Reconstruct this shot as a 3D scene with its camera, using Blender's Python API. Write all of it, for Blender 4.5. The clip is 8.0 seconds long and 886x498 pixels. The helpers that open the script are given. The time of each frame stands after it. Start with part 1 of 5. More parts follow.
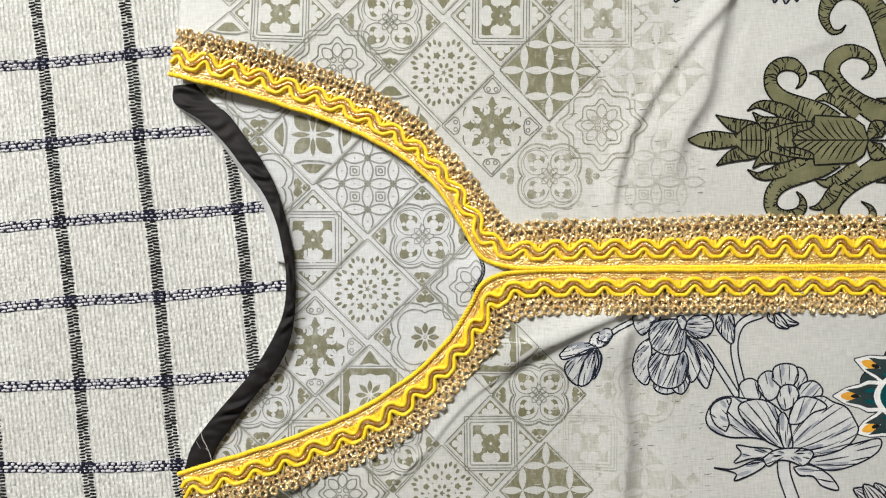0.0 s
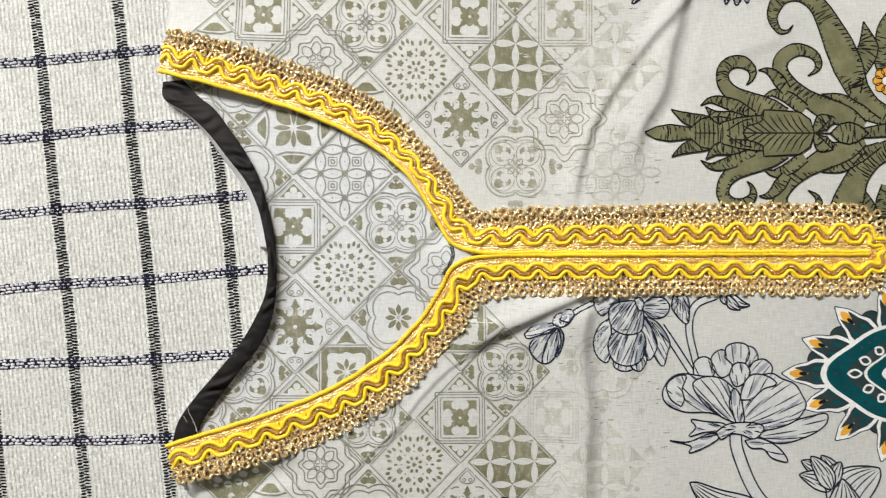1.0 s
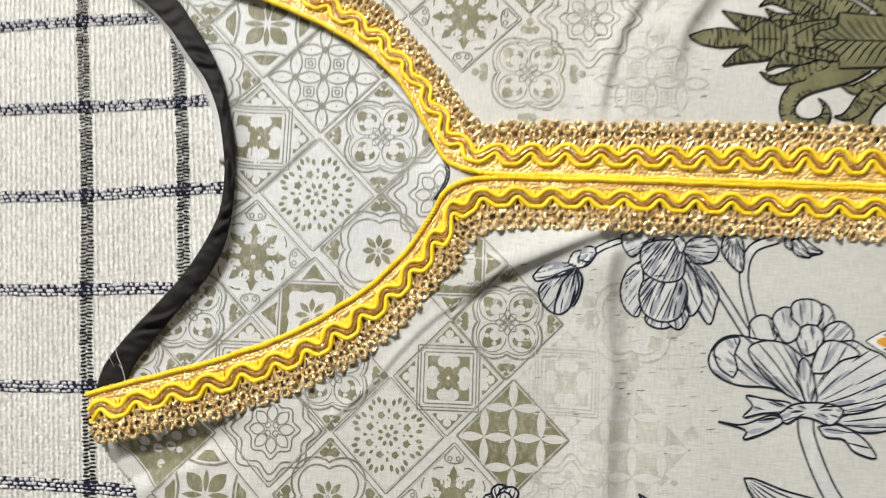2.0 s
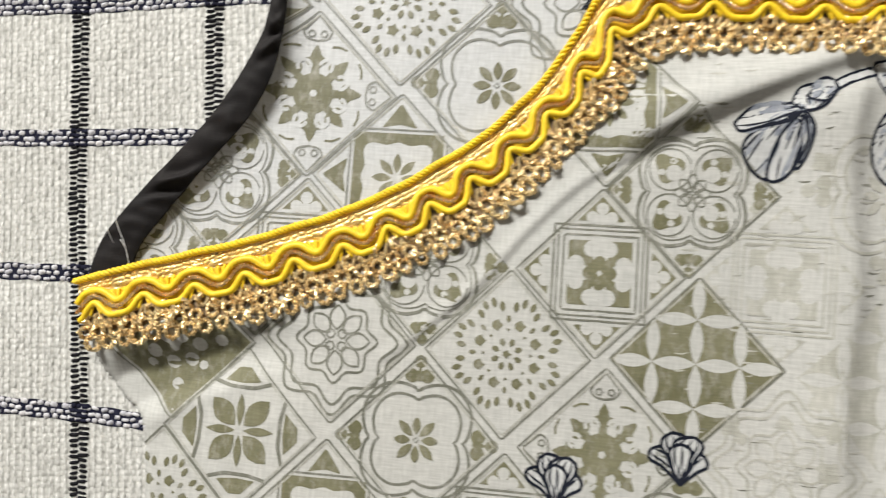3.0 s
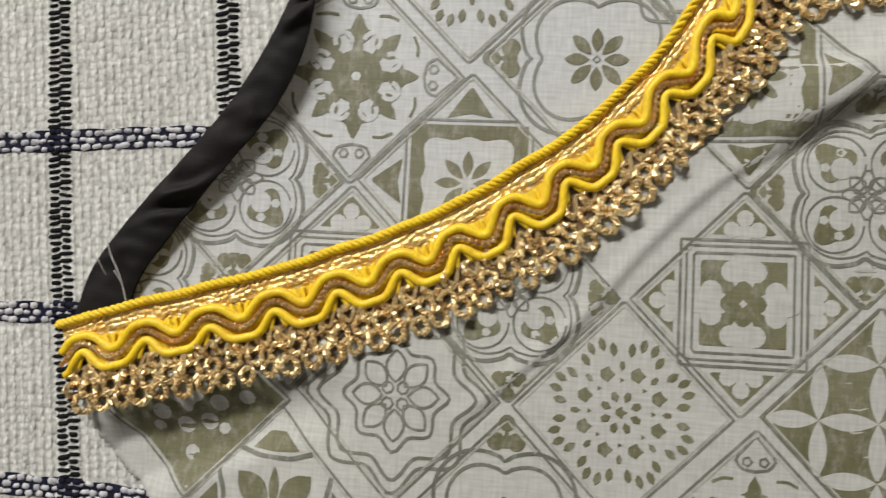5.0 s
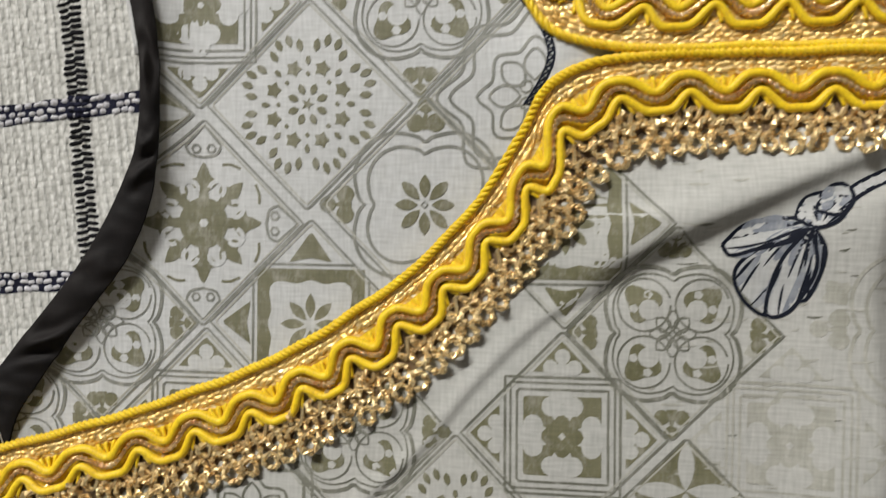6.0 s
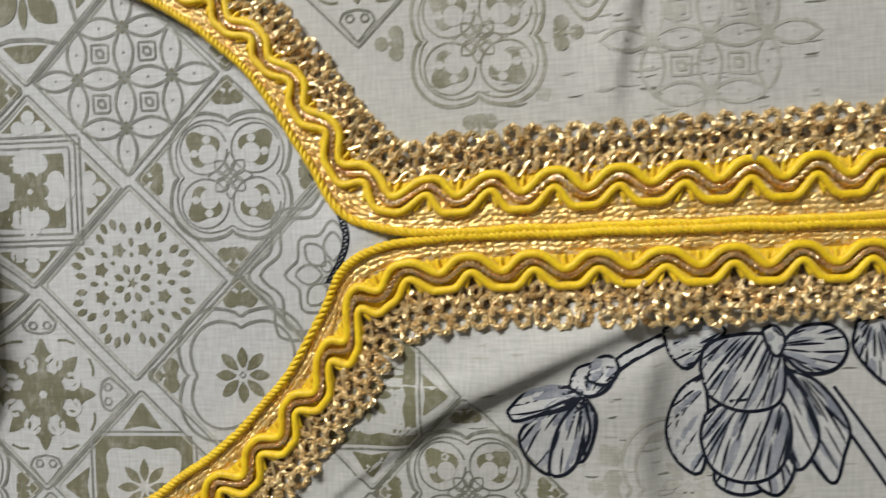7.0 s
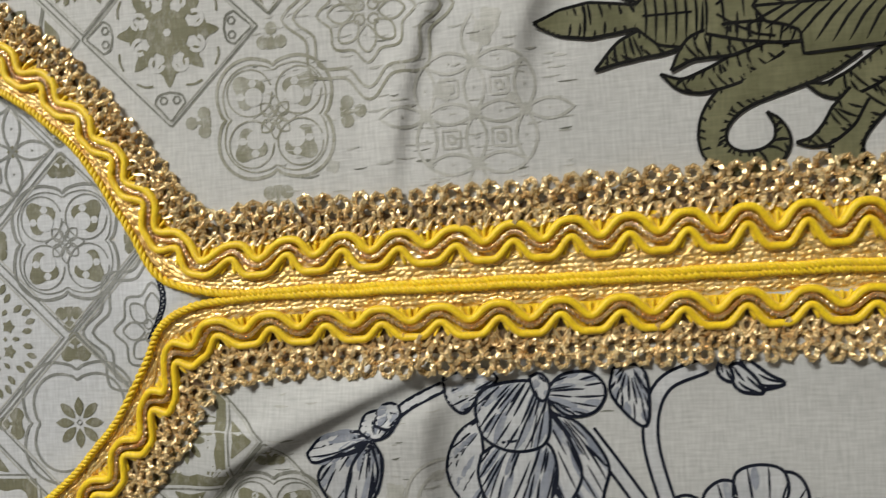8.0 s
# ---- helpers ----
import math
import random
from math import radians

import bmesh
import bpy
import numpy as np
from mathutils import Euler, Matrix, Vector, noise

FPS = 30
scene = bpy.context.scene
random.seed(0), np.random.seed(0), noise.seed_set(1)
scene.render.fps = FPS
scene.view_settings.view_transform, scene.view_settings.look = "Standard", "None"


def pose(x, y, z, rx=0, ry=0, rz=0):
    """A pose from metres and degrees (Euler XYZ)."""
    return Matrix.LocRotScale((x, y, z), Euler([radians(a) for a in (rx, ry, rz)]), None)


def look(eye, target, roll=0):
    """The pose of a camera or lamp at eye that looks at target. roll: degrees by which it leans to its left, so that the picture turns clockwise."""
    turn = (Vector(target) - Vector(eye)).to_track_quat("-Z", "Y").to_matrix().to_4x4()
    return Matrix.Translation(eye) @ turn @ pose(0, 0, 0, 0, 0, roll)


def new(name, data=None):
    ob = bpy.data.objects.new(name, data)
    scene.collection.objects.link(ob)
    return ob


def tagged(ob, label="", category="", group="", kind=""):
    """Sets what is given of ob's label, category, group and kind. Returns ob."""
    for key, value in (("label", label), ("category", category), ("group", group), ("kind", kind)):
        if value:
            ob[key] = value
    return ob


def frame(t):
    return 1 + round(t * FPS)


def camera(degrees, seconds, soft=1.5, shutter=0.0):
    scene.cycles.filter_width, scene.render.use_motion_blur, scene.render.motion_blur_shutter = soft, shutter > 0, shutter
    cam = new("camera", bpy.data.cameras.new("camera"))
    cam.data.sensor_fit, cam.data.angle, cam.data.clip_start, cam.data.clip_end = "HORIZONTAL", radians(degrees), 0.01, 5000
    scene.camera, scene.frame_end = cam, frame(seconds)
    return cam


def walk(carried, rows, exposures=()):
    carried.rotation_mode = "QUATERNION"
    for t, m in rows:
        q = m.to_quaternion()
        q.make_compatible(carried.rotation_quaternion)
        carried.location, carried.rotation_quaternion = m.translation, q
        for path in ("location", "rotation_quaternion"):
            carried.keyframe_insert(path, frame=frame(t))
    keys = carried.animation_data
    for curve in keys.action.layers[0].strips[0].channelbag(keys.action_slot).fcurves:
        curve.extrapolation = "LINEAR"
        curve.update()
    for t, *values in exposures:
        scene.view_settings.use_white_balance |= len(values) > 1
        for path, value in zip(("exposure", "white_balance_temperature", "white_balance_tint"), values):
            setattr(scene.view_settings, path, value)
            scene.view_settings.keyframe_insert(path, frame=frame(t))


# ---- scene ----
from mathutils import geometry

# ---- camera and its path: seconds, place in metres, turn in degrees ----
PATH = [
    (0.0, -0.00000, 0.00000, 0.33842, 0.007, 0.011, -0.000),
    (0.5, 0.00223, -0.00191, 0.34991, 0.234, 0.417, 0.038),
    (1.0, 0.01445, -0.01006, 0.36047, 0.447, 0.029, 0.029),
    (1.2, 0.02211, -0.01473, 0.35842, 0.756, -0.145, -0.075),
    (2.3, 0.03704, -0.08836, 0.25096, 6.885, 4.653, 3.896),
    (2.5, 0.03020, -0.09440, 0.22686, 6.095, 5.181, 4.409),
    (3.0, 0.00101, -0.10144, 0.19523, 3.618, 6.030, 4.454),
    (3.5, -0.04184, -0.10863, 0.17647, 4.544, 5.742, 4.616),
    (4.0, -0.05460, -0.11309, 0.15944, 4.649, 6.137, 4.623),
    (4.2, -0.05269, -0.10819, 0.15825, 4.252, 6.198, 4.108),
    (5.3, -0.00833, -0.08238, 0.15070, 1.450, 7.355, 2.660),
    (5.5, -0.00208, -0.07200, 0.15071, 0.095, 7.123, 1.906),
    (6.0, 0.01634, -0.05016, 0.15738, -0.915, 7.479, 0.744),
    (6.5, 0.03731, -0.02963, 0.15907, 0.626, 7.955, -0.282),
    (7.0, 0.06192, -0.00970, 0.16295, -1.430, 6.906, -1.800),
    (7.5, 0.08970, -0.00554, 0.16909, -1.256, 6.822, -2.723),
    (8.0, 0.11684, 0.00105, 0.17293, -0.933, 7.658, -2.946),
]
cam = camera(65.0, 8.0, soft=1.15, shutter=0.32)
walk(cam, [(t, pose(*row)) for t, *row in PATH],
     exposures=((0.0, 0.10, 6400, 8), (1.2, 0.15, 6420, 8), (2.5, 0.20, 6580, 8), (3.0, 0.14, 6550, 8), (3.5, -0.27, 6580, 8), (4.2, -0.36, 6560, 8), (5.5, -0.41, 6560, 8), (6.5, -0.51, 6480, 8), (8.0, -0.58, 6420, 8)))

# ---- light: a lamp on the wall beyond the tunic, and the dim room ----
world = bpy.data.worlds.new("room_air")
scene.world = world
world.use_nodes = True
world.node_tree.nodes["Background"].inputs[0].default_value = (0.9, 0.95, 1.0, 1)
world.node_tree.nodes["Background"].inputs[1].default_value = 0.06
lamp_data = bpy.data.lights.new("tube_glow", "AREA")
lamp_data.shape, lamp_data.size, lamp_data.size_y = "RECTANGLE", 1.2, 0.14
lamp_data.energy, lamp_data.color = 94.0, (1.0, 0.97, 0.92)
lamp = new("tube_glow", lamp_data)
lamp.matrix_world = look((-0.70, 1.36, 1.40), (0.02, 0.0, 0.0))
scene.view_settings.exposure = 0.0

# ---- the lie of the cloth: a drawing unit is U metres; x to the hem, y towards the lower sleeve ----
U = 0.000275
LIE = 2.2  # the printed front lies at about height zero, in mm over the blanket


def place(x, y, mm=0.0):
    return ((x - 784) * U, (441 - y) * U, (mm - LIE) * 0.001)


def spline(points, n):
    """A smooth curve through the points, n steps a span."""
    p = np.array(points, float)
    p = np.vstack([2 * p[0] - p[1], p, 2 * p[-1] - p[-2]])
    t = np.linspace(0, 1, n, endpoint=False)[:, None]
    out = []
    for a, b, c, d in zip(p[:-3], p[1:-2], p[2:-1], p[3:]):
        out.append(0.5 * (2 * b + (c - a) * t + (2 * a - 5 * b + 4 * c - d) * t**2 + (3 * b - a - 3 * c + d) * t**3))
    return np.vstack(out + [p[-2:-1]])


def spaced(p, step, closed=False):
    """The line p again, at even steps."""
    p = np.asarray(p, float)
    if closed:
        p = np.vstack([p, p[:1]])
    d = np.r_[0, np.cumsum(np.hypot(*np.diff(p, axis=0).T))]
    n = max(2, int(math.ceil(d[-1] / step)) + 1)
    s = np.linspace(0, d[-1], n)
    return np.c_[np.interp(s, d, p[:, 0]), np.interp(s, d, p[:, 1])]


def inside(x, y, poly):
    """Which points lie in the polygon."""
    hit = np.zeros(np.shape(x), bool)
    px, py = np.asarray(poly, float).T
    for ax, ay, bx, by in zip(px, py, np.roll(px, -1), np.roll(py, -1)):
        if ay != by:
            hit ^= ((ay > y) != (by > y)) & (x < (bx - ax) * (y - ay) / (by - ay) + ax)
    return hit


def line_distance(x, y, line):
    """Distance to a line, signed by its side, and the share of its length at the nearest point."""
    best, side, share = np.full(np.shape(x), 1e9), np.zeros(np.shape(x)), np.zeros(np.shape(x))
    line = np.asarray(line, float)
    for k, (a, b) in enumerate(zip(line[:-1], line[1:])):
        v = b - a
        q = np.clip(((x - a[0]) * v[0] + (y - a[1]) * v[1]) / (v @ v), 0, 1)
        dx, dy = x - a[0] - q * v[0], y - a[1] - q * v[1]
        d = np.hypot(dx, dy)
        near = d < best
        best = np.where(near, d, best)
        side = np.where(near, np.sign(v[0] * dy - v[1] * dx), side)
        share = np.where(near, (k + q) / (len(line) - 1), share)
    return best * side, share


# inner and outer edge of the trim, from one shoulder round the end of the slit to the other
TRIM_UP = [((306, 137), (322, 55)), ((400, 160), (425, 75)), ((500, 188), (528, 108)), ((600, 222), (636, 145)),
           ((700, 272), (745, 213)), ((770, 330), (826, 300)), ((815, 398), (872, 362)), ((846, 450), (893, 384)),
           ((880, 469), (910, 396)), ((930, 476), (950, 391)), ((1000, 475), (1010, 388)), ((1250, 474), (1250, 380)),
           ((1450, 473), (1450, 377)), ((1620, 473), (1620, 382))]
TRIM_TIP = [((1632, 473), (1664, 398)), ((1636, 474), (1706, 436)), ((1638, 475), (1716, 473)), ((1636, 475), (1706, 512)),
            ((1632, 476), (1664, 545))]
TRIM_LOW = [((1620, 476), (1620, 556)), ((1450, 476), (1450, 555)), ((1250, 477), (1250, 555)), ((1000, 478), (1010, 557)),
            ((930, 479), (948, 559)), ((880, 487), (914, 566)), ((851, 503), (889, 594)), ((831, 540), (872, 622)),
            ((800, 590), (846, 650)), ((750, 645), (800, 706)), ((700, 683), (745, 757)), ((650, 715), (690, 793)),
            ((600, 740), (632, 823)), ((500, 778), (525, 862)), ((400, 808), (418, 890)), ((320, 833), (338, 908))]
PAIRS = TRIM_UP + TRIM_TIP + TRIM_LOW
inner_edge = spline([a for a, b in PAIRS], 24)
outer_edge = spline([b for a, b in PAIRS], 24)
middle = 0.5 * (inner_edge + outer_edge)
run = np.r_[0, np.cumsum(np.hypot(*np.diff(middle, axis=0).T))]
RUN = run[-1]


def on_trim(s, d):
    """The place on the trim at s along it and d (0 to 80) out from the neck's edge."""
    s, d = np.broadcast_arrays(np.asarray(s, float), np.asarray(d, float))
    i = [np.interp(s, run, inner_edge[:, k]) for k in (0, 1)]
    o = [np.interp(s, run, outer_edge[:, k]) for k in (0, 1)]
    f = d / 80.0
    return np.stack([i[0] + (o[0] - i[0]) * f, i[1] + (o[1] - i[1]) * f], -1)


neck_hole = on_trim(np.linspace(0, RUN, 900), 24.0)
first_slit = int(np.argmax(neck_hole[:, 0] > 905))
last_slit = len(neck_hole) - int(np.argmax(neck_hole[::-1, 0] > 905))
neck_hole = np.vstack([[(180, 60)], neck_hole[:first_slit], neck_hole[last_slit:], [(180, 900)]])

SHOULDER = spline([(620, -640), (500, -420), (390, -190), (336, -60), (322, 0), (318, 60), (316, 140), (310, 500), (318, 820), (330, 870),
                   (350, 915), (376, 952), (402, 974), (412, 1015), (424, 1100), (470, 1260), (640, 1560)], 12)


def shoulder_x(y):
    return np.interp(y, SHOULDER[:, 1], SHOULDER[:, 0])


# folds: line, width, height in mm
NECK_FOLDS = [
    (spline([(1345, -120), (1290, -5), (1225, 70), (1160, 160), (1112, 245), (1086, 340), (1082, 400)], 6), 9, 1.4),
    (spline([(1330, -140), (1288, 0), (1262, 90), (1246, 170), (1205, 240), (1190, 330)], 6), 16, 2.3),
]
BODY_FOLDS = [
    (spline([(1190, 516), (1080, 558), (1004, 592), (926, 629), (866, 662)], 6), 12, 3.0),
    (spline([(960, 628), (860, 683), (800, 740), (752, 800), (700, 850), (640, 905)], 6), 3.6, 0.75),
    (spline([(1120, 560), (1098, 600), (1094, 680), (1104, 780), (1098, 900), (1110, 1060)], 6), 20, 2.9),
    (spline([(1500, 60), (1400, 90), (1330, 150)], 6), 22, 0.9),
    (spline([(850, 600), (905, 606), (960, 600)], 6), 6, 0.8),
    (spline([(560, 905), (490, 932), (440, 956), (395, 985)], 6), 14, 0.9),
]
GX0, GY0, STEP = 280.0, -640.0, 4.0
gx, gy = np.meshgrid(np.arange(GX0, 2244, STEP), np.arange(GY0, 1560, STEP))


def smooth(a, b, v):
    q = np.clip((v - a) / (b - a), 0, 1)
    return q * q * (3 - 2 * q)


def swell(x, y, scale, seed):
    """Soft, uneven rises of cloth."""
    r = np.random.RandomState(seed)
    out = 0
    for k in range(9):
        a, f, p = r.uniform(0, 2 * np.pi), r.uniform(0.6, 1.8) / scale, r.uniform(0, 2 * np.pi)
        out = out + np.sin((x * np.cos(a) + y * np.sin(a)) * f * 2 * np.pi + p)
    return out / 9


front_high = 3.0 + 0.9 * swell(gx, gy, 420, 3) + 0.35 * swell(gx, gy, 120, 5)
for line, wide, high in NECK_FOLDS + BODY_FOLDS:
    away, share = line_distance(gx, gy, line)
    ends = np.minimum(1, np.minimum(share, 1 - share) * 6)
    front_high += high * ends * np.exp(-((away / np.where(away > 0, 2.4 * wide, 0.8 * wide)) ** 2))
    front_high -= 0.3 * high * ends * np.exp(-(((away + 1.9 * wide) / wide) ** 2))
front_high += 5.2 * np.exp(-(((gx - 350) / 150) ** 2) - ((gy - 100) / 70) ** 2)
away, share = line_distance(gx, gy, spline([(620, 862), (520, 890), (450, 916), (385, 940)], 6))
front_high += 4.0 * np.exp(-(((gx - 410) / 120) ** 2) - ((gy - 870) / 46) ** 2)
front_high -= 4.8 * smooth(0, 0.5, share) * np.exp(-((away / np.where(away > 0, 25, 30)) ** 2))
# the cloth stands up round the end of the neck and under the bud, and settles towards the hem
front_high += 1.5 * np.exp(-(((gx - 900) / 90) ** 2) - ((gy - 485) / 80) ** 2) + 2.6 * np.exp(-(((gx - 1010) / 130) ** 2) - ((gy - 606) / 55) ** 2)
front_high -= 2.0 * smooth(1180, 1380, gx)
to_edge = gx - shoulder_x(gy)
front_high = np.maximum(0.6, 0.9 + (front_high - 0.9) * (0.75 + 0.25 * smooth(0, 12, to_edge)))
back_high = 1.3 + 0.25 * swell(gx, gy, 160, 9) + 3.6 * np.exp(-(((gx - 862) / 45) ** 2) - ((gy - 482) / 60) ** 2)

# the binding round the back of the neck, outer and inner edge; it stands off the bed
BAND = [((303, 150), (342, 146)), ((306, 182), (372, 178)), ((352, 212), (402, 202)), ((392, 250), (432, 242)), ((427, 295), (464, 288)),
        ((462, 340), (488, 335)), ((485, 390), (504, 388)), ((497, 440), (516, 438)), ((504, 490), (521, 490)), ((500, 550), (520, 552)),
        ((480, 600), (511, 605)), ((450, 650), (489, 652)), ((409, 700), (450, 701)), ((366, 750), (411, 752)), ((335, 795), (380, 797)),
        ((322, 842), (368, 838))]
band_left, band_right = spline([a for a, b in BAND], 16), spline([b for a, b in BAND], 16)


def band_lift(share):
    return 2.2 + 4.2 * np.sin(np.pi * np.clip(share, 0, 1)) ** 0.7


away, share = line_distance(gx, gy, 0.5 * (band_left + band_right)[::6])
back_high += (band_lift(share) - 1.0) * np.exp(-((away / 24.0) ** 2))


def height(x, y, field):
    """The cloth's height in mm."""
    fx = np.clip((np.asarray(x, float) - GX0) / STEP, 0, gx.shape[1] - 1.001)
    fy = np.clip((np.asarray(y, float) - GY0) / STEP, 0, gx.shape[0] - 1.001)
    i, j = fx.astype(int), fy.astype(int)
    u, v = fx - i, fy - j
    return ((field[j, i] * (1 - u) + field[j, i + 1] * u) * (1 - v) + (field[j + 1, i] * (1 - u) + field[j + 1, i + 1] * u) * v)


# ---- materials ----
def material(name, colour, rough=0.8, metal=0.0):
    m = bpy.data.materials.new(name)
    m.use_nodes = True
    b = m.node_tree.nodes["Principled BSDF"]
    b.inputs["Base Color"].default_value = (*colour, 1)
    b.inputs["Roughness"].default_value = rough
    b.inputs["Metallic"].default_value = metal
    return m, m.node_tree.nodes, m.node_tree.links, b


def coords(nodes, links, scale=(1, 1, 1), turn=0.0):
    g = nodes.new("ShaderNodeNewGeometry")
    mp = nodes.new("ShaderNodeMapping")
    mp.inputs["Scale"].default_value = scale
    mp.inputs["Rotation"].default_value = (0, 0, turn)
    links.new(g.outputs["Position"], mp.inputs["Vector"])
    return mp.outputs["Vector"]


def noise_tex(nodes, links, vec, scale, detail=3.0, rough=0.6):
    n = nodes.new("ShaderNodeTexNoise")
    n.inputs["Scale"].default_value = scale
    n.inputs["Detail"].default_value = detail
    n.inputs["Roughness"].default_value = rough
    links.new(vec, n.inputs["Vector"])
    return n.outputs["Fac"]


def ramp(nodes, links, fac, stops):
    r = nodes.new("ShaderNodeValToRGB")
    e = r.color_ramp.elements
    while len(e) < len(stops):
        e.new(0.5)
    for s, (at, c) in zip(e, stops):
        s.position, s.color = at, (*c, 1)
    links.new(fac, r.inputs["Fac"])
    return r.outputs["Color"]


def mix(nodes, links, a, b, fac, kind="MIX"):
    m = nodes.new("ShaderNodeMix")
    m.data_type, m.blend_type = "RGBA", kind
    for sock, v in ((m.inputs[0], fac), (m.inputs[6], a), (m.inputs[7], b)):
        if isinstance(v, bpy.types.NodeSocket):
            links.new(v, sock)
        else:
            sock.default_value = v if sock.type == "VALUE" else (*v, 1)
    return m.outputs[2]


def bump(nodes, links, b, fac, strength, distance):
    n = nodes.new("ShaderNodeBump")
    n.inputs["Strength"].default_value, n.inputs["Distance"].default_value = strength, distance
    links.new(fac, n.inputs["Height"])
    if b.inputs["Normal"].is_linked:
        links.new(b.inputs["Normal"].links[0].from_socket, n.inputs["Normal"])
    links.new(n.outputs["Normal"], b.inputs["Normal"])


def threads(nodes, links, per_metre, turn=0.0, stretch=9.0):
    """Fine uneven threads of a plain weave, both ways."""
    a = noise_tex(nodes, links, coords(nodes, links, (per_metre / stretch, per_metre, 1), turn), 1.0, 1.0)
    c = noise_tex(nodes, links, coords(nodes, links, (per_metre, per_metre / stretch, 1), turn), 1.0, 1.0)
    m = nodes.new("ShaderNodeMath")
    m.operation = "ADD"
    links.new(a, m.inputs[0])
    links.new(c, m.inputs[1])
    h = nodes.new("ShaderNodeMath")
    h.operation = "MULTIPLY"
    h.inputs[1].default_value = 0.5
    links.new(m.outputs[0], h.inputs[0])
    return h.outputs[0]


def cloth(name, light, dark, rough=0.75, stain=6.0, weave=1500.0, relief=0.5, sheen=0.1, shine=0.3, wear=0.0):
    m, n, l, b = material(name, light, rough)
    broad = noise_tex(n, l, coords(n, l), stain, 4.0)
    base = mix(n, l, light, dark, ramp(n, l, broad, [(0.35, (0, 0, 0)), (0.7, (1, 1, 1))]))
    if wear:
        rub = noise_tex(n, l, coords(n, l, (1, 0.5, 1)), 420, 4.0, 0.7)
        base = mix(n, l, base, (0.55, 0.545, 0.52), ramp(n, l, rub, [(0.5, (0, 0, 0)), (0.78, (wear, wear, wear))]))
    th = threads(n, l, weave, 0.03)
    fine = ramp(n, l, th, [(0.3, (0.79, 0.79, 0.79)), (0.66, (1.05, 1.05, 1.05))])
    l.new(mix(n, l, base, fine, 1.0, "MULTIPLY"), b.inputs["Base Color"])
    b.inputs["Sheen Weight"].default_value = sheen
    b.inputs["Specular IOR Level"].default_value = shine
    bump(n, l, b, th, relief, 0.0002)
    return m


COTTON = cloth("printed_cotton", (0.555, 0.553, 0.533), (0.478, 0.482, 0.47), 0.62, relief=0.35)
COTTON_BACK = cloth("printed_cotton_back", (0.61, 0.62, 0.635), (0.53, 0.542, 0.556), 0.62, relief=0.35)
OLIVE = cloth("olive_ink", (0.14, 0.135, 0.074), (0.215, 0.208, 0.135), 0.65, 60, wear=0.45)
GREY_INK = cloth("grey_ink", (0.14, 0.142, 0.115), (0.225, 0.226, 0.192), 0.65, 60, wear=0.6)
PALE_INK = cloth("washed_out_ink", (0.37, 0.367, 0.325), (0.50, 0.495, 0.46), 0.65, 90, wear=0.9)
MID_INK = cloth("half_faded_ink", (0.22, 0.215, 0.15), (0.40, 0.395, 0.34), 0.65, 130, wear=0.9)
FLOWER_LINE = cloth("blue_black_ink", (0.007, 0.009, 0.017), (0.018, 0.021, 0.033), 0.75, 80, sheen=0.0, shine=0.1)
FLOWER_FILL = cloth("pale_blue_ink", (0.56, 0.566, 0.57), (0.46, 0.47, 0.485), 0.62, 120)
DAMASK = cloth("moss_ink", (0.115, 0.114, 0.056), (0.19, 0.184, 0.1), 0.65, 90)
DAMASK_LINE = cloth("black_ink", (0.006, 0.006, 0.006), (0.016, 0.016, 0.015), 0.75, 80, sheen=0.0, shine=0.1)
WHITE_INK = cloth("white_ink", (0.74, 0.74, 0.74), (0.66, 0.66, 0.66), 0.6, 60)
TEAL = cloth("teal_ink", (0.0, 0.07, 0.082), (0.0, 0.04, 0.052), 0.7, 60, sheen=0.0, shine=0.15)
ORANGE = cloth("orange_ink", (0.72, 0.36, 0.03), (0.60, 0.28, 0.03), 0.6, 60)
SLATE = cloth("slate_ink", (0.014, 0.030, 0.034), (0.035, 0.05, 0.053), 0.7, 60, sheen=0.0, shine=0.15)
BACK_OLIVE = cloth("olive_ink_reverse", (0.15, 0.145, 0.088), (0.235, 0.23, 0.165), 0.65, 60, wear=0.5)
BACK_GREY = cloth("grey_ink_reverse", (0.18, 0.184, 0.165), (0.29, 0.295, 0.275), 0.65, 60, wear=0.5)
WASH = cloth("slate_blue_wash_ink", (0.20, 0.22, 0.27), (0.36, 0.38, 0.42), 0.62, 120, wear=0.6)
BINDING = cloth("black_binding_cloth", (0.010, 0.009, 0.010), (0.017, 0.014, 0.014), 0.72, 40, 2200, 0.5, 0.0, 0.2)


def thread_material(name, light, dark, rough, metal, twist, relief, sheen=0.0, shine=0.5):
    """Twisted thread: fine slanted strands over an uneven colour."""
    m, n, l, b = material(name, light, rough, metal)
    v = coords(n, l)
    broad = noise_tex(n, l, v, 260, 3.0)
    fine = noise_tex(n, l, coords(n, l, (1, 0.35, 1), 0.7), twist, 2.0)
    base = mix(n, l, dark, light, ramp(n, l, broad, [(0.3, (0, 0, 0)), (0.62, (1, 1, 1))]))
    fleck = ramp(n, l, fine, [(0.3, (0.7, 0.66, 0.6)), (0.58, (1, 1, 1))])
    l.new(mix(n, l, base, fleck, 0.8, "MULTIPLY"), b.inputs["Base Color"])
    b.inputs["Sheen Weight"].default_value = sheen
    b.inputs["Specular IOR Level"].default_value = shine
    bump(n, l, b, fine, relief, 0.0003)
    return m


